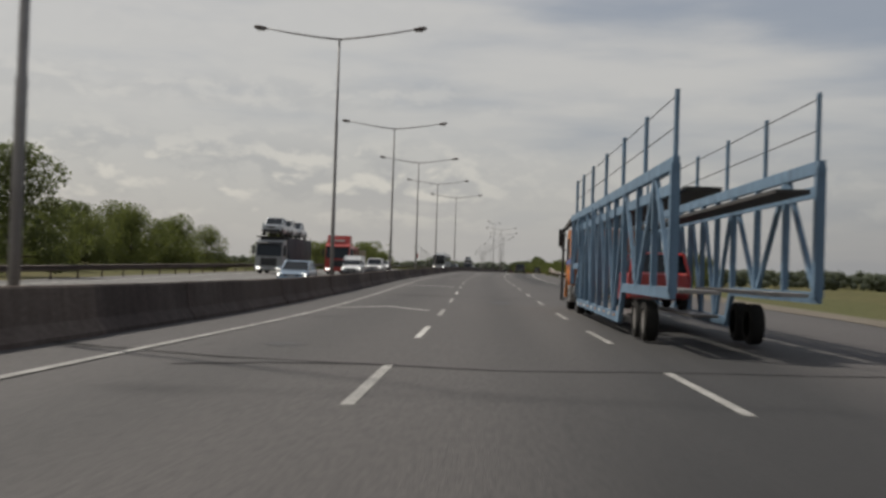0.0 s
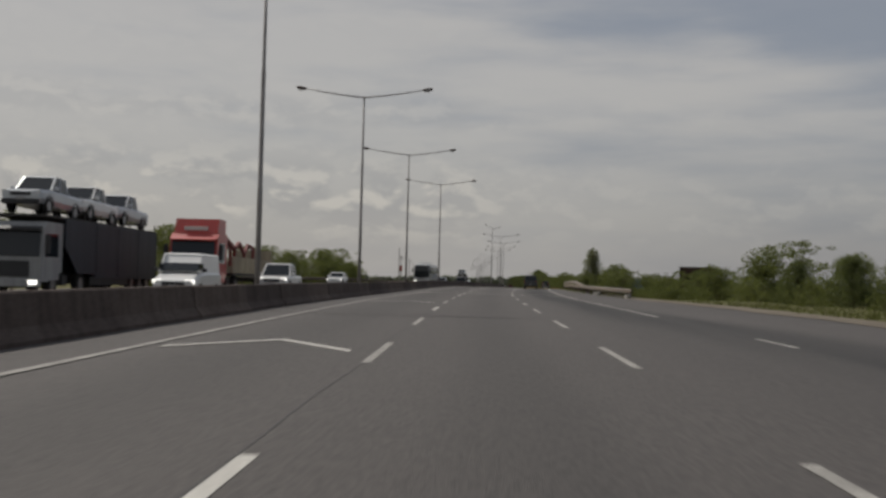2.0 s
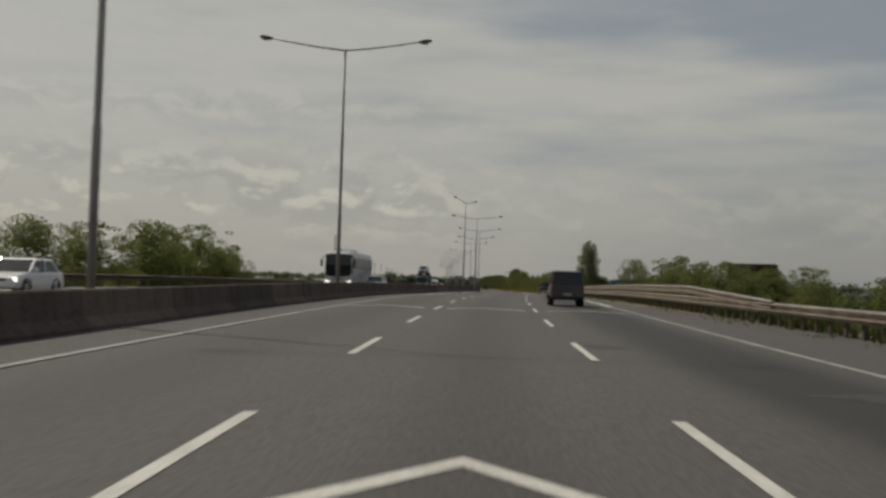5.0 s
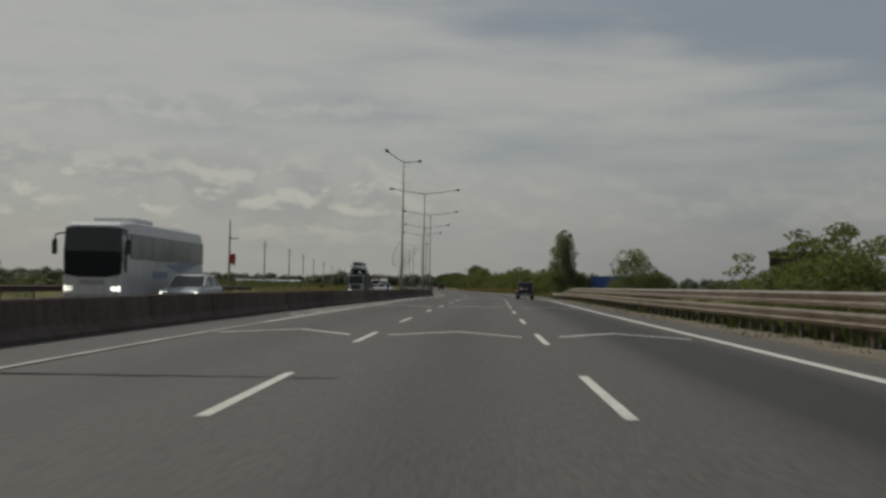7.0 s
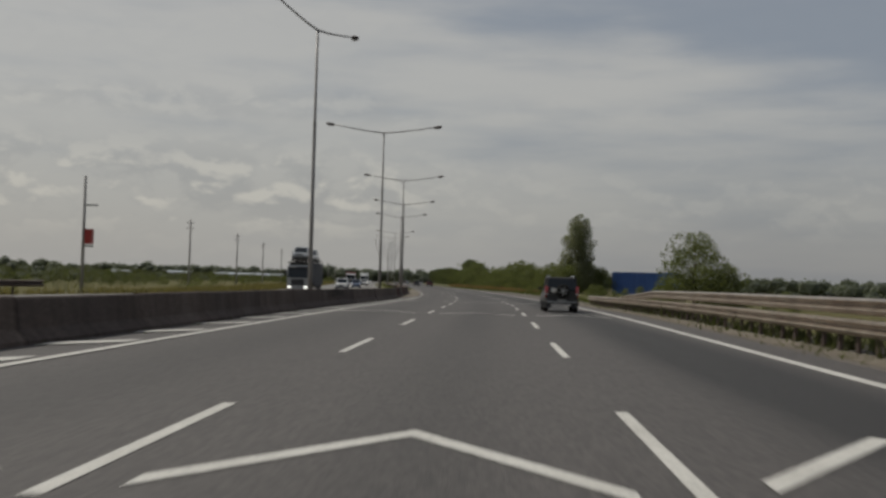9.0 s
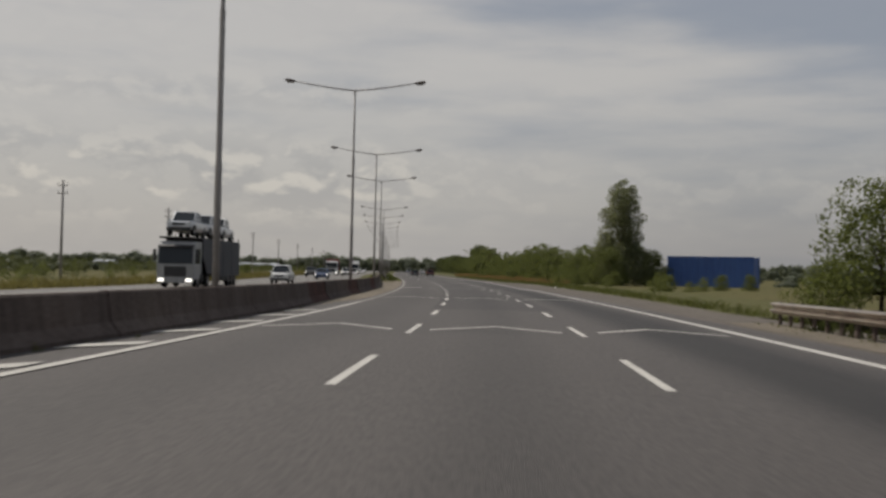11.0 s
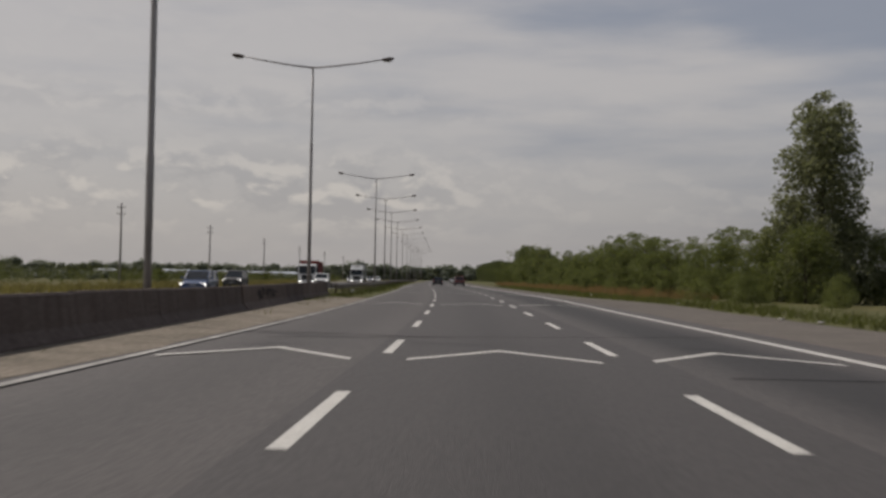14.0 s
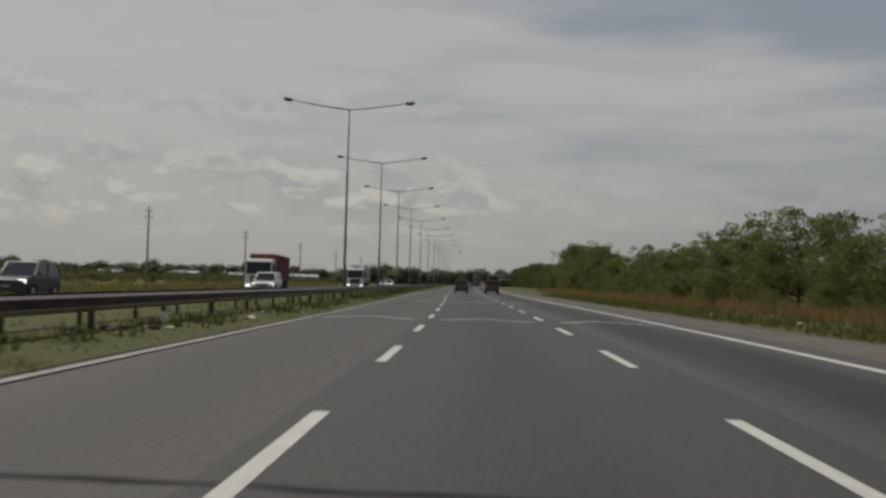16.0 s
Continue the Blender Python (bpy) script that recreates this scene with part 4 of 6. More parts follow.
def woods(label, spots, per, size, mat, seed):
    cl = []
    for x, y, h in spots:
        for j in range(3):
            cl.append(((x + wr.uniform(-5, 5), y + wr.uniform(-4, 4), h * (0.12 + 0.28 * j)), h * wr.uniform(0.34, 0.56)))
    me = leaf_cloud(cl, per, size, seed)
    # a lumpy dense core in every clump, leaves stand out from it
    ball = bmesh.new()
    bmesh.ops.create_icosphere(ball, subdivisions=1, radius=1.0)
    unit = np.array([v.co for v in ball.verts])
    faces = [[v.index for v in f.verts] for f in ball.faces]
    ball.free()
    vs, fs = [v.co[:] for v in me.vertices], [tuple(q.vertices) for q in me.polygons]
    for c, r in cl:
        base = len(vs)
        vs.extend((np.array(c) + unit * r * wr.uniform(0.62, 0.98, (len(unit), 1)) * np.array((1, 1, 0.8))).tolist())
        fs.extend([tuple(base + k for k in f) for f in faces])
    full = bpy.data.meshes.new("woods")
    full.from_pydata(vs, [], fs)
    return tagged(link("far_woods", full, mat), label, "woods", kind="stuff")


spots = []
for i in range(760):
    a = radians(wr.uniform(-48, 40))
    d = wr.uniform(600, 1050)
    h = wr.uniform(6.0, 11.0)
    x, y = d * math.sin(a), 240 + d * math.cos(a)
    road_x = float(np.interp(y, ROAD_Y, ROAD_X))
    if y < 985 and -48 < x - road_x < 24 or y < 1010 and -230 < x - road_x < -20:
        continue
    spots.append((x, y, h * (1.2 if y >= 985 and abs(x - road_x) < 60 else 1.0)))
for i in range(90):
    spots.append((wr.uniform(-108, 42), wr.uniform(1005, 1060), wr.uniform(6, 11)))
for i in range(230):
    spots.append((wr.uniform(-520, -60), wr.uniform(1025, 1110), wr.uniform(6.5, 9.5)))
for i in range(170):
    p = road_at(wr.uniform(560, 980), -wr.uniform(235, 330))
    spots.append((p.x, p.y, wr.uniform(4.5, 6.5)))
woods("low dark line of woods along the horizon", spots, 6.5, 0.5, M["far_leaf_hazed"], 8)
spots = []
for i in range(330):
    s, u = wr.uniform(380, 900), -wr.uniform(85, 230)
    p = road_at(s, u)
    spots.append((p.x, p.y, wr.uniform(2.8, 4.4) * (0.5 if u > -0.28 * (s - 240) else 1.0)))
for i in range(300):
    s, u = wr.uniform(400, 900), -wr.uniform(62, 125)
    p = road_at(s, u)
    spots.append((p.x, p.y, wr.uniform(1.4, 2.5)))
for i in range(150):
    p = road_at(wr.uniform(290, 560), wr.uniform(62, 170))
    spots.append((p.x, p.y, wr.uniform(3.0, 5.0)))
for i in range(90):
    p = road_at(wr.uniform(285, 440), wr.uniform(52, 110))
    spots.append((p.x, p.y, wr.uniform(2.8, 4.4)))
woods("dark green woods beyond the scrubby plain", spots, 24, 0.24, M["far_leaf_hazed"], 9)
cl = []
for i in range(520):
    s = wr.uniform(300, 860)
    u = -(27 + 70 * wr.random() ** 0.7)
    p = road_at(s, u, land(s, u))
    h = wr.uniform(0.5, 1.7) * (1.0 if u > -45 else 1.3)
    for j in range(3):
        cl.append(((p.x + wr.uniform(-1.6, 1.6), p.y + wr.uniform(-1.6, 1.6), p.z + h * 0.35 * (j + 0.4)), h * wr.uniform(0.5, 0.9)))
tagged(link("scrub", leaf_cloud(cl, 95, 0.10, 10), M["scrub"]), "low green and yellowish scrub on the plain", "scrub", kind="stuff")

# grass along the verges
def grass_patch(name, label, spots, blade, mat, seed):
    rnd = np.random.RandomState(seed)
    vs = []
    for s, u, h, n in spots:
        p = np.array(road_at(s, u, land(s, u) + 0.02)) + np.c_[rnd.uniform(-0.35, 0.35, (n, 2)), np.zeros(n)]
        t = np.c_[rnd.uniform(-0.5, 0.5, (n, 2)), np.ones(n)] * (h * rnd.uniform(0.5, 1.2, n))[:, None]
        a = rnd.uniform(0, 6.28, n)
        w = np.c_[np.cos(a), np.sin(a), np.zeros(n)] * blade
        vs.append(np.stack([p - w, p + w, p + t], 1))
    v = np.concatenate(vs).reshape(-1, 3)
    me = bpy.data.meshes.new(name)
    me.from_pydata(v.tolist(), [], np.arange(len(v)).reshape(-1, 3).tolist())
    return tagged(link(name, me, mat), label, "grass", kind="stuff")


gr = np.random.RandomState(9)
spots = [(s, -22.4 - 9 * q * q, h, 8) for s, q, h in ((gr.uniform(285, 640), gr.random_sample(), gr.uniform(0.3, 0.8)) for i in range(3000))]
grass_patch("dry_grass", "yellowish dry grass beside the opposite carriageway", spots, 0.045, M["straw"], 7)
spots = []
for i in range(2600):
    s = gr.uniform(330, 560)
    spots.append((s, verge_right(s) + abs(gr.normal(0, 2.2)) + 0.1, gr.uniform(0.15, 0.5), 7))
for i in range(500):
    s = gr.uniform(90, 190)
    spots.append((s, verge_right(s) + abs(gr.normal(0, 2.0)) + 0.1, gr.uniform(0.15, 0.45), 7))
grass_patch("grass", "green grass along the gravel shoulder", spots, 0.035, M["grass"], 1)
spots = [(s, u, gr.uniform(0.35, 0.95), 8) for s, u in ((gr.uniform(452, 640), 17.2 + 6.0 * gr.random_sample() ** 0.8) for i in range(3200))]
grass_patch("dry_grass", "tall reddish dry grass before the hedge", spots, 0.03, M["dry_grass"], 2)
spots = []
for i in range(2300):
    s = gr.uniform(436, 640)
    spots.append((s, gr.uniform(-7.6, -2.62), gr.uniform(0.08, 0.32), 7))
for i in range(60):
    s = 444 - abs(gr.normal(0, 12))
    c = barrier_foot(s) + abs(gr.normal(0, 0.6)) + 0.05
    for k in range(3):
        spots.append((s + gr.normal(0, 0.2), c + gr.normal(0, 0.15), gr.uniform(0.08, 0.3), 8))
for i in range(260):
    s = gr.uniform(255, 440)
    spots.append((s, barrier_foot(s) + abs(gr.normal(0, 0.12)) + 0.02, gr.uniform(0.05, 0.18), 4))
for i in range(500):
    s = gr.uniform(140, 328)
    spots.append((s, rail_right(s) - 0.4 + gr.normal(0, 0.35), gr.uniform(0.05, 0.25), 5))
grass_patch("grass", "patchy grass in the median and along the barrier", spots, 0.03, M["grass"], 3)

spots = []
for i in range(150):
    s = gr.uniform(432, 600)
    c = gr.uniform(-4.9, -3.3)
    for k in range(5):
        spots.append((s + gr.uniform(-0.25, 0.25), c + gr.uniform(-0.2, 0.2), gr.uniform(0.15, 0.42), 6))
# dark tufts behind the roadside rail stand in for the shadow at its foot
for i in range(420):
    s = gr.uniform(160, 326)
    spots.append((s, rail_right(s) + gr.uniform(0.15, 0.9), gr.uniform(0.3, 0.65), 9))
grass_patch("weeds", "dark weeds along median guardrail, tufts as shadow behind the roadside rail", spots, 0.05, M["weed_and_shade"], 4)

# ---- utility poles, sheds, container, brick building ----
def utility_pole(label, height, bars):
    root = thing("utility_pole", label, "utility pole", "utility poles")
    bm = bmesh.new()
    tube(bm, [(0, 0, -1.5), (0, 0, height)], [0.17, 0.11], 9)
    part("pole", bm, M["wood"], root, smooth=True)
    for z in bars:
        bm = bmesh.new()
        box(bm, -0.5, 0.5, -0.05, 0.05, z, z + 0.09, 0.01)
        bar = part("crossarm", bm, M["wood"], root)
        for x in (-0.44, 0.44):
            bm = bmesh.new()
            tube(bm, [(x, 0, z + 0.12), (x, 0, z + 0.32)], [0.05, 0.035], 6)
            part("insulator", bm, M["lamp_glass"], bar)
    return root


post = utility_pole("thick grey pole with a red box on its side", 10.2, ())
post.matrix_basis = road_pose(334.1, -30.9, -0.4)
for z0, z1, x0, x1, mt, nm in ((4.3, 5.6, 0.2, 0.8, "red_box", "switch_box"), (7.6, 7.75, 0.1, 1.2, "steel", "bracket"), (4.05, 4.2, 0.1, 0.9, "steel", "shelf")):
    bm = bmesh.new()
    box(bm, x0, x1, -0.3 if nm == "switch_box" else -0.05, 0.3 if nm == "switch_box" else 0.05, z0, z1, 0.03)
    part(nm, bm, M[mt], post)
up = utility_pole("grey wooden utility pole with short crossarms", 10.0, (8.6, 9.4))
first = True
for s in (404, 454, 505, 560, 619, 680, 745, 815, 890):
    m = road_pose(s, -37, -0.1, 8)
    if first:
        up.matrix_basis, first = m, False
    else:
        copy_thing(up, m)


def shed(label, s, u, w, d, h, turn):
    root = thing("shed", label, "shed", "sheds on the plain")
    bm = bmesh.new()
    box(bm, -w / 2, w / 2, -d / 2, d / 2, -1.0, h, 0.03)
    part("wall", bm, M["shed"], root)
    bm = bmesh.new()
    prism(bm, [(-d / 2 - 0.4, h + 0.02), (0, h + 1.1), (d / 2 + 0.4, h + 0.02), (d / 2 + 0.4, h - 0.12), (0, h + 0.95), (-d / 2 - 0.4, h - 0.12)], -w / 2 - 0.3, w / 2 + 0.3)
    part("roof", bm, M["shed"], root)
    for i in range(6):
        bm = bmesh.new()
        x = -w / 2 + (i + 0.5) * w / 6
        box(bm, x - 0.8, x + 0.8, -d / 2 - 0.05, -d / 2 + 0.05, h * 0.35, h * 0.65, 0.02)
        part("window", bm, M["seal"], root)
    root.matrix_basis = road_pose(s, u, -0.2, turn)


shed("long pale sheet-metal shed far out on the plain", 980, -100, 46, 14, 2.7, 4)
shed("pale sheet-metal shed among scrub on the plain", 980, -186, 13, 10, 2.6, -5)
shed("small pale shed beyond the scrub of the plain", 984, -148, 15, 11, 3.0, 3)

container = thing("container", "long blue corrugated container standing among bushes", "container")
bm = bmesh.new()
n = 42
outline = []
for i in range(n + 1):
    x = -6.3 + 12.6 * i / n
    for dx, dy in ((0.0, 0.0), (0.1, 0.0), (0.15, 0.05), (0.25, 0.05)):
        outline.append((min(6.3, x + dx), -1.25 + dy))
outline += [(6.3, 1.25), (-6.3, 1.25)]
loft(bm, [[(x, y, z) for x, y in outline] for z in (0.0, 4.25)])
part("body", bm, M["blue"], container)
for x in (-6.3, 6.3):
    for y in (-1.27, 1.2):
        bm = bmesh.new()
        box(bm, x - 0.09, x + 0.09, y - 0.02, y + 0.14, -0.02, 4.32, 0.015)
        part("corner_post", bm, M["blue"], container)
for z in (0.0, 4.2):
    bm = bmesh.new()
    box(bm, -6.3, 6.3, -1.29, -1.24, z - 0.03, z + 0.14, 0.01)
    part("rail", bm, M["blue"], container)
container.matrix_basis = pose(40.9, 448.8, 0.75, 0, 0, math.degrees(math.atan2(-7.0, 10.5)))

ruin = thing("brick_building", "dark unplastered brick building with a flat roof", "building")
bm = bmesh.new()
box(bm, 0, 8, 0, 9, -4, 6.2, 0.03)
part("wall", bm, M["brick"], ruin)
bm = bmesh.new()
box(bm, -0.2, 8.2, -0.2, 9.2, 6.2, 6.45, 0.03)
part("roof", bm, M["concrete"], ruin)
for x in (1.6, 5):
    bm = bmesh.new()
    box(bm, x, x + 1.6, -0.06, 0.04, 2.6, 4.2, 0.02)
    part("window", bm, M["seal"], ruin)
ruin.matrix_basis = pose(41.4, 329.6, 0.9, 0, 0, -18)


# ---- vehicles: local y ahead, x to the right, origin on the road ----
def paint_of(name, colour, rough=0.35, coat=0.6, dirt=0.15):
    return material(name, colour, rough, 0.0, second=tuple(v * (1 - dirt) + 0.02 for v in colour), scale=1.3, contrast=0.3, grain=0.05, grain_scale=30, coat=coat)


V = {
    "orange": paint_of("orange_cab_paint", (0.58, 0.185, 0.022), 0.45, 0.3, 0.3),
    # the cab orange again, darkened as it looks on the shaded rear wall
    "orange_shaded": paint_of("shaded_orange_cab_paint", (0.46, 0.135, 0.022), 0.6, 0.1, 0.3),
    "frame_blue": material("faded_blue_frame_paint", (0.16, 0.26, 0.36), 0.6, second=(0.10, 0.16, 0.23), scale=1.5, contrast=0.4, grain=0.15, streak=0.25),
    "stripe_blue": paint_of("blue_stripe_paint", (0.05, 0.10, 0.36), 0.5, 0.2),
    "white": paint_of("white_car_paint", (0.72, 0.72, 0.70)),
    "coach_silver": material("pale_silver_coach_paint", (0.50, 0.505, 0.50), 0.4, 0.15, second=(0.43, 0.435, 0.43), scale=1.2, coat=0.4, streak=0.15),
    "cab_grey": material("dusty_grey_cab_paint", (0.36, 0.37, 0.37), 0.5, 0.1, second=(0.28, 0.28, 0.275), scale=1.2, coat=0.2, streak=0.2),
    "silver": material("silver_car_paint", (0.46, 0.48, 0.50), 0.35, 0.5, second=(0.40, 0.42, 0.44), scale=1.2, coat=0.6),
    "pale_blue": material("pale_blue_car_paint", (0.25, 0.33, 0.42), 0.35, 0.4, coat=0.6),
    "dark_blue": paint_of("dark_blue_car_paint", (0.03, 0.06, 0.14)),
    "black": paint_of("black_car_paint", (0.018, 0.018, 0.02)),
    "graphite": material("graphite_car_paint", (0.022, 0.021, 0.021), 0.5, 0.1, second=(0.030, 0.028, 0.027), scale=1.2, coat=0.15),
    "red": paint_of("red_car_paint", (0.42, 0.025, 0.02)),
    "maroon": paint_of("maroon_car_paint", (0.15, 0.018, 0.02)),
    "red_truck": paint_of("red_cab_paint", (0.48, 0.035, 0.022), 0.4, 0.4, 0.2),
    "red_dark": paint_of("dark_red_steel", (0.20, 0.035, 0.03), 0.7, 0.0, 0.3),
    "navy": material("navy_trailer_sheet", (0.020, 0.024, 0.034), 0.6, second=(0.032, 0.036, 0.046), scale=0.9, contrast=0.4, grain=0.1, streak=0.3),
    "cream": material("cream_side_board", (0.42, 0.36, 0.25), 0.7, second=(0.30, 0.25, 0.18), scale=1.2, grain=0.15, streak=0.3),
    "coach_blue": material("faded_blue_coach_print", (0.15, 0.19, 0.31), 0.5, second=(0.24, 0.27, 0.35), scale=1.5, contrast=0.4),
    # side glass with the sky's reflection put into the colour as pale grey patches
    "coach_glass_sky": material("coach_glass_painted_sky", (0.15, 0.16, 0.165), 0.12, second=(0.07, 0.078, 0.08), scale=0.45, contrast=0.5),
    "glass": glass("tinted_glass", (0.018, 0.022, 0.026)),
    "tyre": material("tyre_rubber", (0.022, 0.021, 0.02), 0.9, second=(0.035, 0.033, 0.03), scale=3, grain=0.2),
    "rim": material("alloy_rim", (0.5, 0.5, 0.5), 0.35, 0.7),
    "hub": material("worn_hub", (0.34, 0.32, 0.30), 0.5, 0.4, second=(0.16, 0.145, 0.13), scale=5),
    "tank": material("dull_dark_tank", (0.10, 0.095, 0.09), 0.5, 0.4, second=(0.055, 0.05, 0.047), scale=2, grain=0.2, streak=0.3),
    "ramp": material("pale_worn_ramp", (0.36, 0.33, 0.24), 0.7, second=(0.20, 0.18, 0.13), scale=2, grain=0.2),
    "chassis": material("dark_chassis", (0.03, 0.028, 0.027), 0.8, second=(0.05, 0.045, 0.04), scale=2, grain=0.2),
    "plastic": material("black_plastic", (0.03, 0.03, 0.032), 0.6),
    "bright": material("bright_metal", (0.55, 0.54, 0.52), 0.35, 0.8, second=(0.4, 0.39, 0.37), scale=3),
    "tail": paint_of("tail_light_glass", (0.36, 0.02, 0.02), 0.2, 0.8),
    "amber": paint_of("amber_reflector", (0.55, 0.22, 0.04), 0.3, 0.5),
    "clear": material("clear_lamp", (0.6, 0.6, 0.58), 0.15),
    "head_on": lit("headlight_on", (1.0, 0.97, 0.88), 1.6),
    "plate": material("grey_plate", (0.30, 0.30, 0.29), 0.6),
    "bar": material("dark_bar", (0.05, 0.05, 0.05), 0.6),
    "sign": material("pale_sign_bar", (0.75, 0.72, 0.66), 0.6),
}

WHEELS = {}


def wheel_meshes(r, w, truck):
    """Shared meshes of a tyre and its rim, axle along x, outer face at +x."""
    key = (r, w, truck)
    if key in WHEELS:
        return WHEELS[key]
    n = 24
    bm = bmesh.new()
    prof = [(-w / 2, r * 0.62), (-w / 2, r * 0.9), (-w * 0.38, r * 0.985), (0, r), (w * 0.38, r * 0.985), (w / 2, r * 0.9), (w / 2, r * 0.62)]
    rings = [[(x, q * math.cos(2 * math.pi * k / n), q * math.sin(2 * math.pi * k / n)) for k in range(n)] for x, q in prof]
    loft(bm, rings, caps=False)
    tyre = bpy.data.meshes.new("tyre")
    bm.to_mesh(tyre), bm.free()
    tyre.materials.append(V["tyre"])
    bm = bmesh.new()
    if truck:
        prof = [(w * 0.42, r * 0.64), (w * 0.30, r * 0.52), (-w * 0.05, r * 0.42), (0.0, r * 0.24), (w * 0.35, r * 0.22), (w * 0.42, r * 0.10)]
        loft(bm, [[(x, q * math.cos(2 * math.pi * k / n), q * math.sin(2 * math.pi * k / n)) for k in range(n)] for x, q in prof])
    else:
        loft(bm, [[(x, q * math.cos(2 * math.pi * k / n), q * math.sin(2 * math.pi * k / n)) for k in range(n)] for x, q in ((w * 0.40, r * 0.66), (w * 0.25, r * 0.60), (w * 0.05, r * 0.58))])
        for k in range(5):
            a = 2 * math.pi * k / 5
            beam(bm, (w * 0.3, 0, 0), (w * 0.36, r * 0.62 * math.cos(a), r * 0.62 * math.sin(a)), 0.05, r * 0.20)
    rim = bpy.data.meshes.new("rim")
    bm.to_mesh(rim), bm.free()
    rim.materials.append(V["hub" if truck else "rim"])
    WHEELS[key] = tyre, rim
    return tyre, rim


def wheel(root, x, y, r=0.31, w=0.2, truck=False):
    tyre, rim = wheel_meshes(r, w, truck)
    hub = new("wheel", tyre)
    hub.parent = root
    hub.matrix_basis = pose(x, y, r, 0, 0, 180 if x < 0 else 0)
    cover = new("rim", rim)
    cover.parent = hub
    return hub


def ring_of(y, w, z0, z1, round_=0.12):
    """A car's cross-section at y: sills drawn in, shoulders rounded."""
    return [(-w * 0.93, y, z0), (-w, y, z0 + (z1 - z0) * 0.35), (-w * 0.985, y, z1 - round_), (-w * 0.88, y, z1), (w * 0.88, y, z1), (w * 0.985, y, z1 - round_), (w, y, z0 + (z1 - z0) * 0.35), (w * 0.93, y, z0)]


STYLES = {
    # length, width, height; body rows (y from the tail 0..1, half-width factor, z0, z1); cabin base and top (tail to nose); belt height
    "sedan": (4.4, 1.72, 1.44, ((0, .82, .42, .88), (.03, .95, .30, .96), (.2, 1, .24, .96), (.5, 1, .22, .93), (.72, 1, .24, .90), (.92, .96, .28, .76), (.99, .86, .36, .68)), (.10, .72), (.24, .56), 0.93, 0.6),
    "hatch": (3.9, 1.66, 1.48, ((0, .85, .42, .90), (.03, .96, .32, .97), (.2, 1, .24, .97), (.5, 1, .22, .95), (.72, 1, .24, .92), (.92, .96, .28, .76), (.99, .86, .36, .68)), (.02, .74), (.10, .56), 0.95, 0.6),
    "suv": (4.25, 1.76, 1.68, ((0, .9, .48, 1.0), (.03, .98, .40, 1.06), (.2, 1, .32, 1.06), (.5, 1, .30, 1.04), (.72, 1, .32, 1.02), (.92, .97, .36, .92), (.99, .9, .42, .82)), (.015, .74), (.06, .56), 1.05, 0.66),
    "compact": (4.1, 1.62, 1.66, ((0, .9, .46, .98), (.03, .98, .38, 1.04), (.2, 1, .30, 1.04), (.5, 1, .28, 1.02), (.72, 1, .30, 1.0), (.92, .97, .34, .90), (.99, .9, .40, .80)), (.015, .74), (.06, .56), 1.03, 0.66),
    "pickup": (5.0, 1.76, 1.76, ((0, .92, .55, 1.06), (.02, .98, .50, 1.08), (.2, 1, .40, 1.08), (.5, 1, .36, 1.08), (.72, 1, .36, 1.06), (.93, .97, .40, .98), (.99, .9, .46, .88)), (.36, .74), (.40, .60), 1.07, 0.70),
    "small_van": (4.1, 1.70, 1.86, ((0, .94, .42, 1.12), (.02, 1, .36, 1.15), (.3, 1, .30, 1.15), (.6, 1, .30, 1.14), (.80, 1, .32, 1.06), (.94, .96, .36, .88), (.99, .9, .42, .78)), (.005, .80), (.015, .64), 1.13, 0.62),
    "van": (5.2, 1.95, 2.35, ((0, .94, .45, 1.25), (.02, 1, .40, 1.28), (.3, 1, .34, 1.28), (.6, 1, .34, 1.28), (.82, 1, .36, 1.20), (.95, .96, .40, 1.0), (.99, .9, .46, .9)), (.005, .86), (.015, .72), 1.27, 0.70),
}


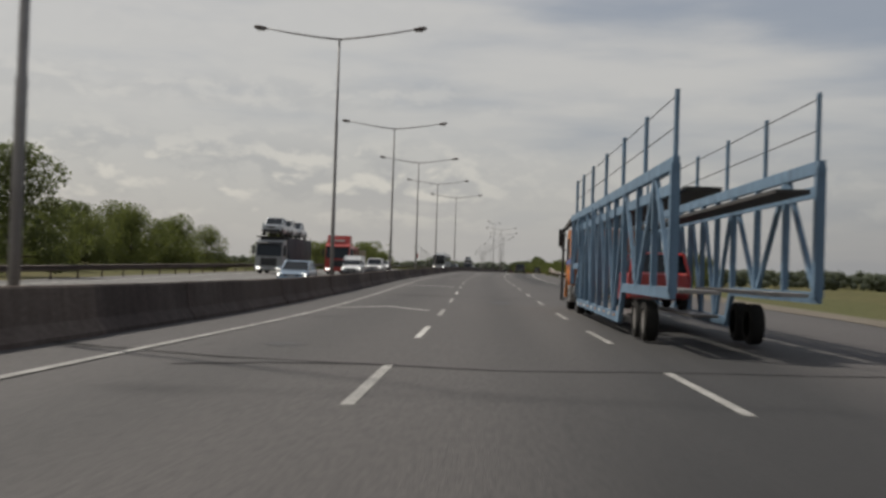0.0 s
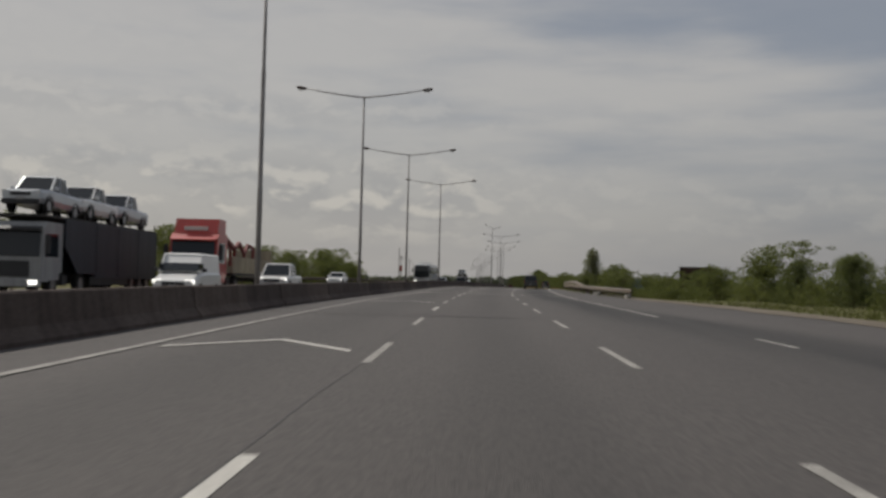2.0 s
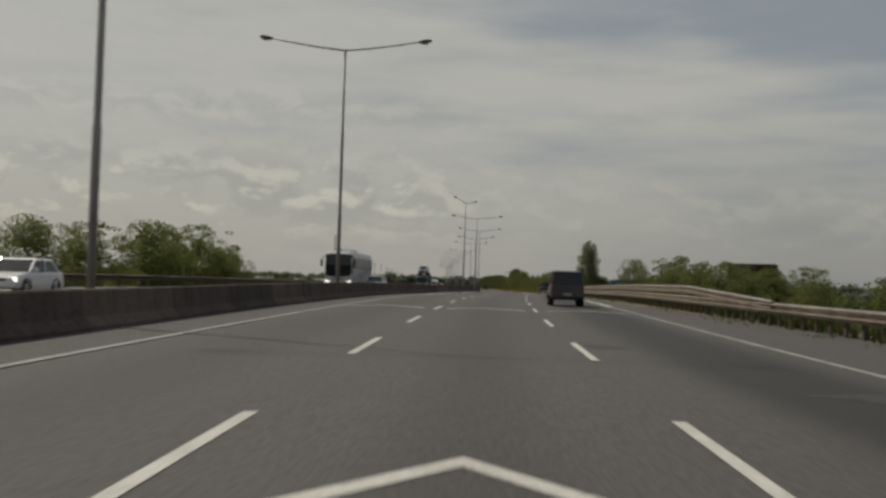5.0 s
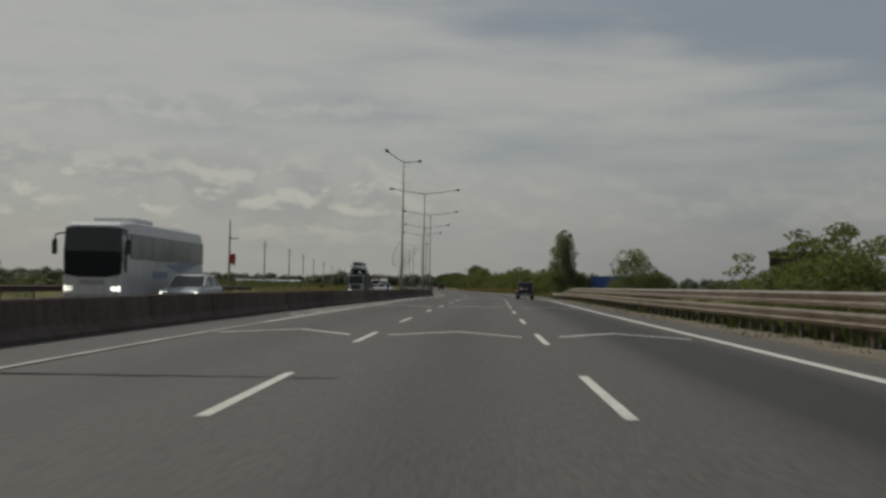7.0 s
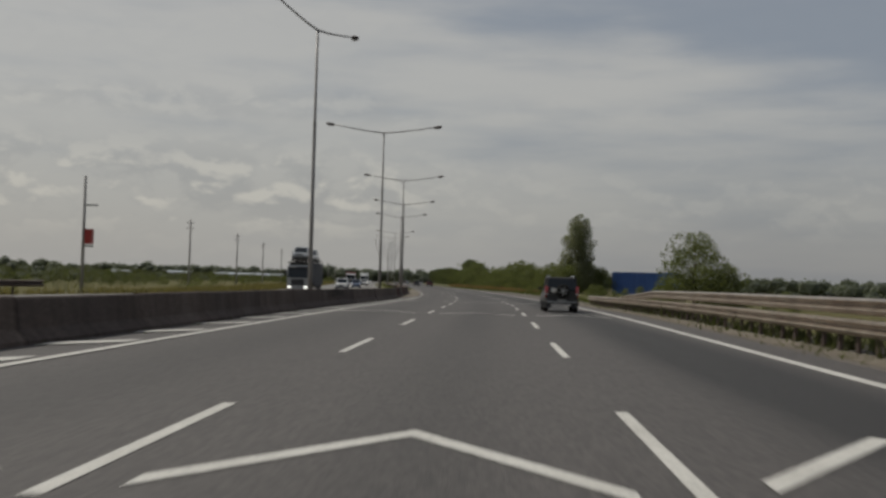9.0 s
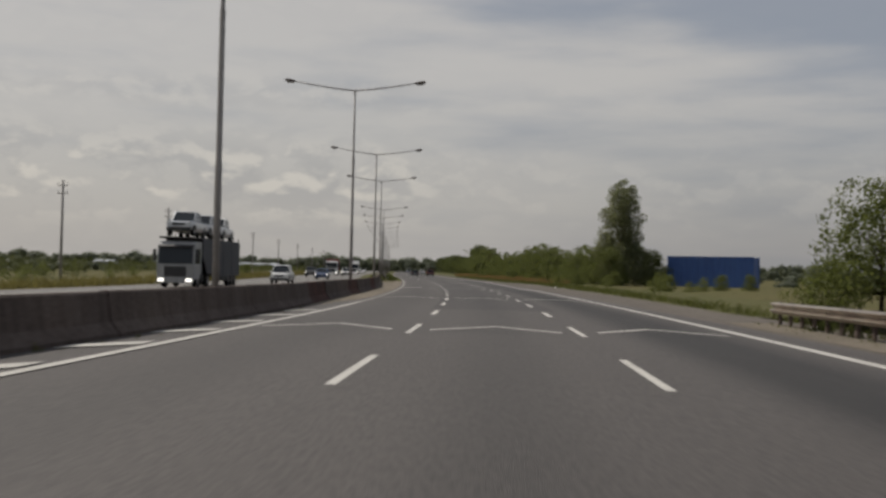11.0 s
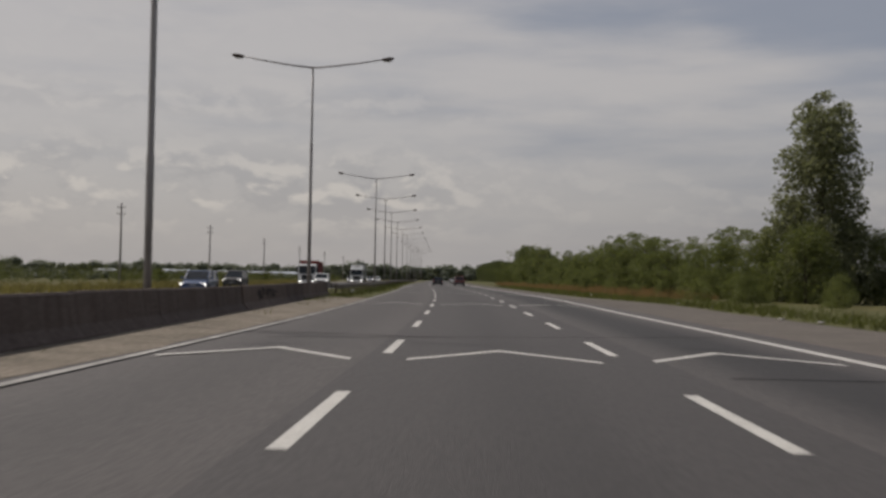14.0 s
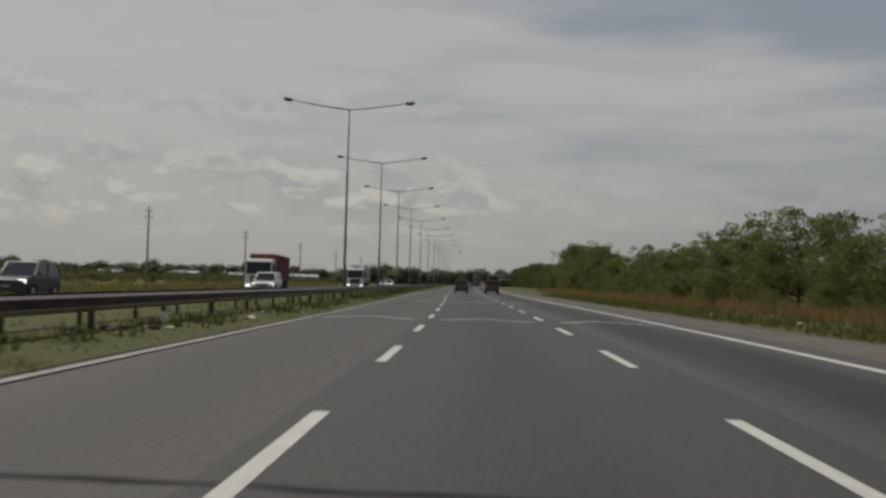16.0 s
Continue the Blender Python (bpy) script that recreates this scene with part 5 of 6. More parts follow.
def car(name, label, style, paint, group="traffic", lights_on=False, facing_note="", detail=False):
    L, W, H, rows, base, top, belt, tyre_d = STYLES[style]
    root = thing(name, label, "van" if style in ("van", "small_van") else "pickup truck" if style == "pickup" else "car", group)
    hw = W / 2
    bm = bmesh.new()
    loft(bm, [ring_of((f - 0.5) * L, hw * k, z0, z1) for f, k, z0, z1 in rows])
    part("body", bm, paint, root, smooth=False)
    yb, yf, tb, tf = ((q - 0.5) * L for q in (*base, *top))
    hi, ti = hw * 0.90, hw * (0.78 if style not in ("van", "small_van") else 0.84)
    zr = H - 0.05
    bm = bmesh.new()
    lo = [(-hi, yb, belt - 0.02), (hi, yb, belt - 0.02), (hi, yf, belt - 0.02), (-hi, yf, belt - 0.02)]
    up = [(-ti, tb, zr), (ti, tb, zr), (ti, tf, zr), (-ti, tf, zr)]
    loft(bm, [lo, up])
    part("glazing" if style not in ("van", "small_van") else "upper_body", bm, V["glass"] if style not in ("van", "small_van") else paint, root)
    if style in ("van", "small_van"):
        bm = bmesh.new()
        loft(bm, [[(-hi * 0.93, yf - 0.02, belt + 0.08), (hi * 0.93, yf - 0.02, belt + 0.08), (hi * 0.93, yf + 0.02, belt + 0.05), (-hi * 0.93, yf + 0.02, belt + 0.05)],
                  [(-ti * 0.93, tf + 0.06, zr - 0.16), (ti * 0.93, tf + 0.06, zr - 0.16), (ti * 0.93, tf + 0.10, zr - 0.16), (-ti * 0.93, tf + 0.10, zr - 0.16)]])
        part("windscreen", bm, V["glass"], root)
        for sx in (-1, 1):
            bm = bmesh.new()
            box(bm, sx * hi - 0.06, sx * hi + 0.02, 0.18 * L, 0.31 * L, belt + 0.08, zr - 0.35, 0.02)
            part("side_window", bm, V["glass"], root)
    bm = bmesh.new()
    loft(bm, [[(-ti - 0.02, tb - 0.04, zr - 0.01), (ti + 0.02, tb - 0.04, zr - 0.01), (ti + 0.02, tf + 0.05, zr - 0.01), (-ti - 0.02, tf + 0.05, zr - 0.01)],
              [(-ti * 0.9, tb + 0.05, H), (ti * 0.9, tb + 0.05, H), (ti * 0.9, tf - 0.08, H), (-ti * 0.9, tf - 0.08, H)]])
    part("roof", bm, paint, root)
    mid_b, mid_t = (yb + yf) / 2, (tb + tf) / 2
    for sx in (-1, 1):
        for a, b in ((yb + 0.03, tb), (mid_b, mid_t), (yf - 0.02, tf)) if style not in ("van", "small_van") else ((yf, tf + 0.05),):
            bm = bmesh.new()
            beam(bm, (sx * (hi - 0.01), a, belt - 0.03), (sx * (ti - 0.0), b, zr + 0.01), 0.06, 0.09)
            part("pillar", bm, paint, root)
        bm = bmesh.new()
        box(bm, sx * (hw + 0.09) - 0.09, sx * (hw + 0.09) + 0.09, yf - 0.22, yf - 0.12, belt, belt + 0.15, 0.03)
        part("mirror", bm, paint if style not in ("van", "small_van") else V["plastic"], root)
        bm = bmesh.new()
        box(bm, sx * hw * 0.74 - 0.17, sx * hw * 0.74 + 0.17, 0.462 * L, 0.482 * L, rows[-2][3] - 0.22, rows[-2][3] - 0.06, 0.02)
        part("headlight", bm, V["head_on"] if lights_on else V["clear"], root)
        bm = bmesh.new()
        zt = rows[1][3]
        box(bm, sx * hw * 0.80 - 0.12, sx * hw * 0.80 + 0.12, -0.498 * L, -0.46 * L, zt - 0.36, zt - 0.06, 0.02)
        part("tail_light", bm, V["tail"], root)
        for fy in (0.20, 0.80):
            wheel(root, sx * (hw - 0.11), (fy - 0.5) * L, tyre_d / 2, 0.21)
            bm = bmesh.new()
            n = 12
            pts = [(sx * (hw * 0.99), (fy - 0.5) * L + (tyre_d / 2 + 0.06) * math.cos(math.pi * k / n), tyre_d / 2 + (tyre_d / 2 + 0.06) * math.sin(math.pi * k / n)) for k in range(n + 1)]
            tube(bm, pts, 0.035, 5)
            part("wheel_arch", bm, V["plastic"], root)
    for y, z in ((0.485, 0.45), (-0.485, 0.52)):
        bm = bmesh.new()
        box(bm, -hw * 0.92, hw * 0.92, y * L - 0.09, y * L + 0.09, z - 0.13, z + 0.1, 0.05)
        part("bumper", bm, V["plastic"] if style in ("suv", "pickup", "van", "small_van") else paint, root)
    bm = bmesh.new()
    box(bm, -hw * 0.5, hw * 0.5, 0.48 * L, 0.495 * L, rows[-1][3] - 0.2, rows[-1][3] - 0.05, 0.01)
    part("grille", bm, V["plastic"], root)
    for y in (0.502 * L, -0.515 * L):
        bm = bmesh.new()
        box(bm, -0.2, 0.2, y - 0.012, y + 0.012, 0.50, 0.62, 0.005)
        part("number_plate", bm, V["plate"], root)
    if style == "pickup":
        bm = bmesh.new()
        box(bm, -hw * 0.82, hw * 0.82, -0.47 * L, -0.15 * L, 1.0, 1.085, 0.01)
        part("load_bed", bm, V["chassis"], root)
    return root


def put(ob, s, u, turn=0.0, h=0.0):
    ob.matrix_basis = road_pose(s, u, h, turn)
    return ob


# the dark compact off-roader in the outer lane, its spare wheel on the tail door
suv = car("car", "dark grey compact off-roader with a spare wheel on its tail door", "compact", V["graphite"])
bm = bmesh.new()
loft(bm, [[(0.06 + q * math.cos(2 * math.pi * k / 24), y, 1.0 + q * math.sin(2 * math.pi * k / 24)) for k in range(24)] for y, q in ((-2.02, 0.27), (-2.05, 0.315), (-2.20, 0.32), (-2.24, 0.295), (-2.235, 0.20))])
spare = part("spare_wheel", bm, V["tyre"], suv)
bm = bmesh.new()
for k in range(6):
    a = 2 * math.pi * k / 6 + 0.3
    beam(bm, (0.06, -2.25, 1.0), (0.06 + 0.215 * math.cos(a), -2.25, 1.0 + 0.215 * math.sin(a)), 0.13, 0.03)
part("rim", bm, V["rim"], spare, "pale alloy spokes")
for sx in (-1, 1):
    bm = bmesh.new()
    tube(bm, [(sx * 0.58, -1.72, 1.66), (sx * 0.58, -1.6, 1.70), (sx * 0.58, 0.1, 1.70), (sx * 0.58, 0.25, 1.66)], 0.024, 6)
    part("roof_rail", bm, V["silver"], suv)
    bm = bmesh.new()
    prism(bm, [(-2.075, 0.90), (-2.07, 1.06), (-1.99, 1.22), (-1.93, 1.22), (-1.93, 0.90)], sx * 0.72 - 0.075, sx * 0.72 + 0.075)
    part("tail_light", bm, V["tail"], suv)
    bm = bmesh.new()
    prism(bm, [(-2.08, 0.84), (-2.08, 0.895), (-1.95, 0.895), (-1.95, 0.84)], sx * 0.72 - 0.075, sx * 0.72 + 0.075)
    part("indicator", bm, V["clear"], suv, "clear lamp")
    bm = bmesh.new()
    box(bm, sx * 0.62 - 0.13, sx * 0.62 + 0.13, -2.06, -1.5, 0.20, 0.42, 0.03)
    part("mud_flap", bm, V["plastic"], suv)
bm = bmesh.new()
box(bm, -0.50, -0.26, -2.085, -2.05, 0.94, 1.13, 0.01)
part("sticker", bm, V["sign"], suv, "pale square sticker")
bm = bmesh.new()
box(bm, -0.17, 0.23, -2.115, -2.10, 0.555, 0.595, 0.0)
part("plate_bar", bm, V["bar"], suv)
bm = bmesh.new()
box(bm, -0.50, 0.42, -2.13, -2.06, 0.32, 0.40, 0.01)
part("bumper_trim", bm, V["bright"], suv)
bm = bmesh.new()
box(bm, -0.70, 0.70, -2.125, -2.04, 0.44, 0.53, 0.03)
part("bumper_strip", bm, V["cab_grey"], suv, "dull grey bumper strip")
bm = bmesh.new()
loft(bm, [[(-0.66, -2.045, 1.07), (0.66, -2.045, 1.07), (0.66, -2.01, 1.07), (-0.66, -2.01, 1.07)], [(-0.56, -1.86, 1.55), (0.56, -1.86, 1.55), (0.56, -1.82, 1.55), (-0.56, -1.82, 1.55)]])
part("rear_window", bm, V["glass"], suv)
put(suv, 295.0, 7.25)
put(car("car", "black compact off-roader driving ahead in the outer lane", "compact", V["black"]), 190, 7.0)

put(car("car", "small black car far ahead in the middle lane", "hatch", V["black"]), 561, 3.0)
put(car("car", "dark red estate car far ahead in the outer lane", "suv", V["maroon"]), 560, 6.8)
put(car("car", "silver car far ahead", "sedan", V["silver"]), 700, 3.1)
put(car("car", "white car far ahead in the outer lane", "hatch", V["white"]), 640, 7.0)
# oncoming cars
put(car("car", "pale blue saloon car coming the other way, headlights on", "sedan", V["pale_blue"], lights_on=True), 68.5, -7.8, 180)
put(car("van", "white delivery van coming the other way, headlights on", "small_van", V["white"], lights_on=True), 101, -8.42, 180)
put(car("pickup_truck", "white pickup truck coming the other way, headlights on", "pickup", V["white"], lights_on=True), 121, -8.6, 180)
put(car("car", "small white car on the far lanes", "sedan", V["white"], lights_on=True), 178, -14.57, 180)
put(car("car", "silver saloon car beside the barrier, headlights on", "sedan", V["silver"], lights_on=True), 238, -8.9, 180)
put(car("pickup_truck", "white pickup truck with a bull bar coming the other way", "pickup", V["white"]), 396, -13.6, 180)
put(car("car", "dark blue hatchback coming the other way, headlights on", "hatch", V["dark_blue"], lights_on=True), 439, -13.2, 180)
put(car("car", "dark silver off-roader in the far lane", "suv", V["graphite"], lights_on=True), 473, -17.2, 180)
put(car("car", "white car ahead of a red lorry, headlights on", "suv", V["white"], lights_on=True), 508, -12.4, 180)
put(car("car", "white car far off on the opposite carriageway", "hatch", V["white"], lights_on=True), 640, -12.2, 180)
put(car("car", "silver car far off on the opposite carriageway", "sedan", V["silver"], lights_on=True), 668, -15.8, 180)
put(car("car", "white saloon car far off on the opposite carriageway", "sedan", V["white"], lights_on=True), 610, -16.0, 180)


# ---- lorries and the coach ----
def lorry_cab(root, paint, height=3.3, nose=0.0, deflector=0.0, lights=True, low=0.55):
    """A cab over the front axle at y = 0, facing +y."""
    f, b, w = 1.35, -0.85, 1.23
    cab = part("cab", prism(bmesh.new(), [(f, low), (f + 0.02, 1.5), (f - 0.22, height - 0.25), (f - 0.5, height), (b, height), (b, low + 0.4), (-0.55, low + 0.4), (-0.55, 0.62), (0.55, 0.62), (0.6, low)], -w, w), paint, root)
    bm = bmesh.new()
    loft(bm, [[(-w * 0.92, f + 0.0, 1.62), (w * 0.92, f + 0.0, 1.62), (w * 0.92, f + 0.06, 1.60), (-w * 0.92, f + 0.06, 1.60)],
              [(-w * 0.9, f - 0.19, height - 0.42), (w * 0.9, f - 0.19, height - 0.42), (w * 0.9, f - 0.12, height - 0.42), (-w * 0.9, f - 0.12, height - 0.42)]])
    part("windscreen", bm, V["glass"], cab)
    bm = bmesh.new()
    box(bm, -w * 0.6, w * 0.6, f + 0.0, f + 0.06, 0.75, 1.42, 0.03)
    part("grille", bm, V["plastic"], cab)
    bm = bmesh.new()
    box(bm, -w, w, f - 0.05, f + 0.12, 0.32, 0.68, 0.05)
    part("bumper", bm, paint, cab)
    for sx in (-1, 1):
        bm = bmesh.new()
        box(bm, sx * 0.93 - 0.2, sx * 0.93 + 0.2, f + 0.06, f + 0.14, 0.42, 0.62, 0.03)
        part("headlight", bm, V["head_on"] if lights else V["clear"], cab)
        bm = bmesh.new()
        prism(bm, [(f - 0.32, 1.62), (f - 0.52, height - 0.5), (-0.35, height - 0.5), (-0.35, 1.62)], sx * w - 0.02, sx * w + 0.012)
        part("side_window", bm, V["glass"], cab)
        bm = bmesh.new()
        box(bm, sx * (w + 0.2) - 0.1, sx * (w + 0.2) + 0.1, f - 0.2, f - 0.05, 1.75, 2.55, 0.04)
        part("mirror", bm, V["plastic"], cab)
        bm = bmesh.new()
        box(bm, sx * 1.1 - 0.13, sx * 1.1 + 0.13, -1.5, -0.9, 0.4, 0.85, 0.04)
        part("step", bm, V["chassis"], cab)
        wheel(root, sx * 1.06, 0, 0.5, 0.3, True)
    bm = bmesh.new()
    prism(bm, [(f - 0.1, height - 0.22), (f + 0.12, height - 0.34), (f + 0.08, height - 0.42), (f - 0.14, height - 0.32)], -w * 0.95, w * 0.95)
    part("sun_visor", bm, V["plastic"] if not deflector else paint, cab)
    if deflector:
        part("roof_deflector", prism(bmesh.new(), [(f - 0.45, height - 0.02), (f - 0.85, height + deflector), (b, height + deflector), (b, height - 0.02)], -w * 0.92, w * 0.92), paint, cab)
        bm = bmesh.new()
        box(bm, -w * 0.5, w * 0.5, f - 0.62, f - 0.5, height + 0.14, height + 0.34, 0.01)
        part("sign_bar", bm, V["sign"], cab, "pale bar of unreadable writing")
    return cab


def chassis(root, y0, y1, z=0.85):
    for sx in (-0.42, 0.42):
        bm = bmesh.new()
        box(bm, sx - 0.06, sx + 0.06, y0, y1, z - 0.15, z + 0.12, 0.01)
        part("chassis_rail", bm, V["chassis"], root)


def closed_transporter(label):
    root = thing("car_transporter", label, "car transporter", "lorries")
    lorry_cab(root, V["cab_grey"], 3.1)
    chassis(root, -14.0, -0.8)
    for sx in (-1, 1):
        bm = bmesh.new()
        box(bm, sx * 1.25 - 0.03, sx * 1.25 + 0.03, -14.2, -4.6, 0.75, 3.35, 0.01)
        side = part("side_wall", bm, V["navy"], root)
        for i in range(4):
            bm = bmesh.new()
            y = -14.15 + i * 3.1
            box(bm, sx * 1.285 - 0.012, sx * 1.285 + 0.012, y - 0.03, y + 0.03, 0.8, 3.33, 0.006)
            part("rib", bm, V["navy"], side)
        bm = bmesh.new()
        prism(bm, [(-4.62, 0.95), (-4.62, 3.35), (-1.05, 3.35), (-1.05, 2.1), (-2.2, 1.25), (-2.5, 0.95)], sx * 1.25 - 0.03, sx * 1.25 + 0.03)
        part("front_wall", bm, V["navy"], root)
        bm = bmesh.new()
        box(bm, sx * 1.24 - 0.02, sx * 1.24 + 0.02, -9.6, -4.2, 0.42, 0.78, 0.01)
        part("skirt", bm, V["chassis"], root)
        for y in (-3.2, -10.4, -11.7, -12.9):
            wheel(root, sx * 1.06, y, 0.48, 0.3, True)
        for i in range(7):
            bm = bmesh.new()
            y = -13.9 + i * 2.1
            tube(bm, [(sx * 1.22, y, 3.3), (sx * 1.22, y, 3.75)], 0.03, 6)
            part("stanchion", bm, V["chassis"], root)
    bm = bmesh.new()
    box(bm, -1.25, 1.25, -14.2, -14.14, 0.75, 3.3, 0.02)
    part("rear_door", bm, V["navy"], root)
    bm = bmesh.new()
    box(bm, -1.24, 1.24, -14.2, 0.9, 3.3, 3.42, 0.02)
    part("upper_deck", bm, V["chassis"], root)
    return root


def loaded(s, u, colours):
    t = put(closed_transporter("grey-cabbed car transporter with dark closed sides, new pickups on top"), s, u, 180)
    for i, (c, w) in enumerate(colours):
        c_ob = car("pickup_truck", f"new {w} pickup truck loaded on a transporter's top deck", "pickup", V[c], "pickups on the transporter")
        c_ob.matrix_basis = t.matrix_basis @ pose(0, -1.6 - 4.9 * i, 3.43, 2.0, 0, 0)
    return t


loaded(104.4, -16.4, (("silver", "silver"), ("white", "white"), ("silver", "silver")))
loaded(367.0, -16.6, (("silver", "silver"), ("silver", "silver"), ("white", "white")))

flat = thing("flatbed_lorry", "red lorry with a cream flatbed trailer, headlights on", "lorry", "lorries")
lorry_cab(flat, V["red_truck"], 3.15, deflector=0.75)
chassis(flat, -12.5, -0.8)
for sx in (-1, 1):
    for i in range(6):
        bm = bmesh.new()
        y = -12.6 + i * 1.75
        box(bm, sx * 1.23 - 0.03, sx * 1.23 + 0.03, y + 0.02, y + 1.72, 1.15, 2.05, 0.015)
        board = part("side_board", bm, V["cream"], flat)
        for j in range(4):
            bm = bmesh.new()
            box(bm, sx * 1.265 - 0.015, sx * 1.265 + 0.015, y + 0.2 + 0.4 * j, y + 0.26 + 0.4 * j, 1.17, 2.03, 0.005)
            part("rib", bm, V["cream"], board)
    for y in (-3.2, -9.2, -10.5, -11.8):
        wheel(flat, sx * 1.06, y, 0.5, 0.3, True)
    for a, b in (((-2.3, 2.1), (-2.7, 3.0)), ((-2.7, 3.0), (-4.8, 2.55)), ((-4.8, 2.55), (-5.8, 2.9)), ((-5.8, 2.9), (-7.2, 2.35)), ((-7.2, 2.35), (-8.0, 2.85)), ((-8.0, 2.85), (-9.6, 2.7)), ((-9.6, 2.7), (-9.6, 1.6)), ((-7.2, 2.35), (-7.2, 1.6)), ((-4.8, 2.55), (-4.8, 1.6))):
        bm = bmesh.new()
        beam(bm, (sx * 0.7, *a), (sx * 0.7, *b), 0.16, 0.2)
        part("folded_frame", bm, V["red_dark"], flat)
bm = bmesh.new()
box(bm, -1.23, 1.23, -12.6, -2.1, 1.02, 1.16, 0.01)
part("load_bed", bm, V["chassis"], flat)
bm = bmesh.new()
box(bm, -1.23, 1.23, -12.68, -12.6, 1.1, 2.7, 0.02)
part("tailboard", bm, V["cream"], flat)
put(flat, 114.5, -11.6, 180)

tipper = thing("tipper_lorry", "white-cabbed lorry with a high dark red tipper body", "lorry", "lorries")
lorry_cab(tipper, V["white"], 3.0)
chassis(tipper, -9.0, -0.8)
bm = bmesh.new()
prism(bm, [(-1.0, 1.1), (-1.0, 3.5), (-9.0, 3.35), (-9.2, 1.1)], -1.25, 1.25)
body_ = part("tipper_body", bm, V["red_dark"], tipper)
for sx in (-1, 1):
    for i in range(8):
        bm = bmesh.new()
        y = -1.2 - i * 1.08
        box(bm, sx * 1.27 - 0.04, sx * 1.27 + 0.04, y - 0.06, y + 0.06, 1.1, 3.36, 0.01)
        part("rib", bm, V["red_dark"], body_)
    for y in (-3.6, -7.2, -8.4):
        wheel(tipper, sx * 1.06, y, 0.5, 0.3, True)
put(tipper, 524.5, -15.9, 180)

boxer = thing("box_lorry", "white box lorry coming the other way, headlights on", "lorry", "lorries")
lorry_cab(boxer, V["white"], 3.1, deflector=0.5)
chassis(boxer, -9.0, -0.8)
bm = bmesh.new()
box(bm, -1.25, 1.25, -9.2, -1.1, 1.05, 3.6, 0.04)
part("box_body", bm, V["silver"], boxer)
for sx in (-1, 1):
    for y in (-3.6, -7.6):
        wheel(boxer, sx * 1.06, y, 0.5, 0.3, True)
put(boxer, 584, -12.8, 180)

coach = thing("coach", "pale silver touring coach with dark windows, headlights on", "bus")
bm = bmesh.new()
cw = 1.27
secs = []
for y, k, z0, z1 in ((6.0, .86, .55, 3.0), (5.9, .96, .40, 3.35), (5.5, 1, .34, 3.50), (4.6, 1, .34, 3.58), (-5.6, 1, .34, 3.58), (-5.95, .97, .45, 3.5), (-6.05, .9, .6, 3.3)):
    w = cw * k
    secs.append([(-w, y, z0), (-w * 1.0, y, 1.2), (-w * 0.99, y, 2.9), (-w * 0.9, y, z1 - 0.08), (-w * 0.78, y, z1), (w * 0.78, y, z1), (w * 0.9, y, z1 - 0.08), (w * 0.99, y, 2.9), (w, y, 1.2), (w, y, z0)])
loft(bm, secs)
shell = part("shell", bm, V["coach_silver"], coach)
bm = bmesh.new()
loft(bm, [[(-1.13, 6.05, 1.36), (-0.6, 6.06, 1.26), (0.6, 6.06, 1.26), (1.13, 6.05, 1.36), (1.285, 5.62, 1.5), (-1.285, 5.62, 1.5)], [(-1.16, 6.06, 2.3), (-0.6, 6.08, 2.3), (0.6, 6.08, 2.3), (1.16, 6.06, 2.3), (1.285, 5.6, 2.3), (-1.285, 5.6, 2.3)],
          [(-1.12, 6.0, 3.24), (-0.6, 6.03, 3.28), (0.6, 6.03, 3.28), (1.12, 6.0, 3.24), (1.24, 5.5, 3.16), (-1.24, 5.5, 3.16)]])
part("windscreen", bm, V["glass"], shell)
for sx in (-1, 1):
    for i in range(8):
        bm = bmesh.new()
        y = -5.7 + i * 1.36
        box(bm, sx * 1.275 - 0.02, sx * 1.275 + 0.02, y + 0.015, y + 1.345, 2.02, 3.05, 0.01)
        part("side_window", bm, V["coach_glass_sky"], shell)
    bm = bmesh.new()
    loft(bm, [[(sx * 1.28, y, 1.75 - 0.25 * math.sin((y + 3.5) * 0.9)) for y in (-5.4, -4.2, -3, -1.8, -0.6, 0.6, 1.8)], [(sx * 1.28, y, 2.0 - 0.15 * math.cos(y * 0.8)) for y in (-5.4, -4.2, -3, -1.8, -0.6, 0.6, 1.8)]], closed=False)
    part("swoosh", bm, V["coach_blue"], shell, "blue wave-shaped decoration")
    bm = bmesh.new()
    box(bm, sx * 1.28 - 0.012, sx * 1.28 + 0.012, 0.2, 2.2, 1.25, 1.55, 0.0)
    part("writing_bar", bm, V["coach_blue"], shell, "bar of unreadable writing")
    bm = bmesh.new()
    tube(bm, [(sx * 1.1, 5.9, 3.05), (sx * 1.45, 6.15, 2.95), (sx * 1.5, 6.15, 2.7)], 0.04, 6)
    arm_ = part("mirror_arm", bm, V["plastic"], coach)
    bm = bmesh.new()
    box(bm, sx * 1.5 - 0.1, sx * 1.5 + 0.1, 6.08, 6.2, 2.15, 2.75, 0.04)
    part("mirror", bm, V["plastic"], arm_)
    bm = bmesh.new()
    box(bm, sx * 0.95 - 0.2, sx * 0.95 + 0.2, 5.9, 6.0, 0.66, 0.92, 0.04)
    part("headlight", bm, V["head_on"], shell)
    for y in (3.4, -2.7, -3.95):
        wheel(coach, sx * 1.11, y, 0.5, 0.3, True)
bm = bmesh.new()
box(bm, -0.9, 0.9, 1.2, 3.6, 3.56, 3.80, 0.08)
part("air_conditioner", bm, V["white"], shell)
bm = bmesh.new()
box(bm, -0.7, 0.7, -4.2, -2.6, 3.56, 3.70, 0.06)
part("roof_hatch", bm, V["white"], shell)
bm = bmesh.new()
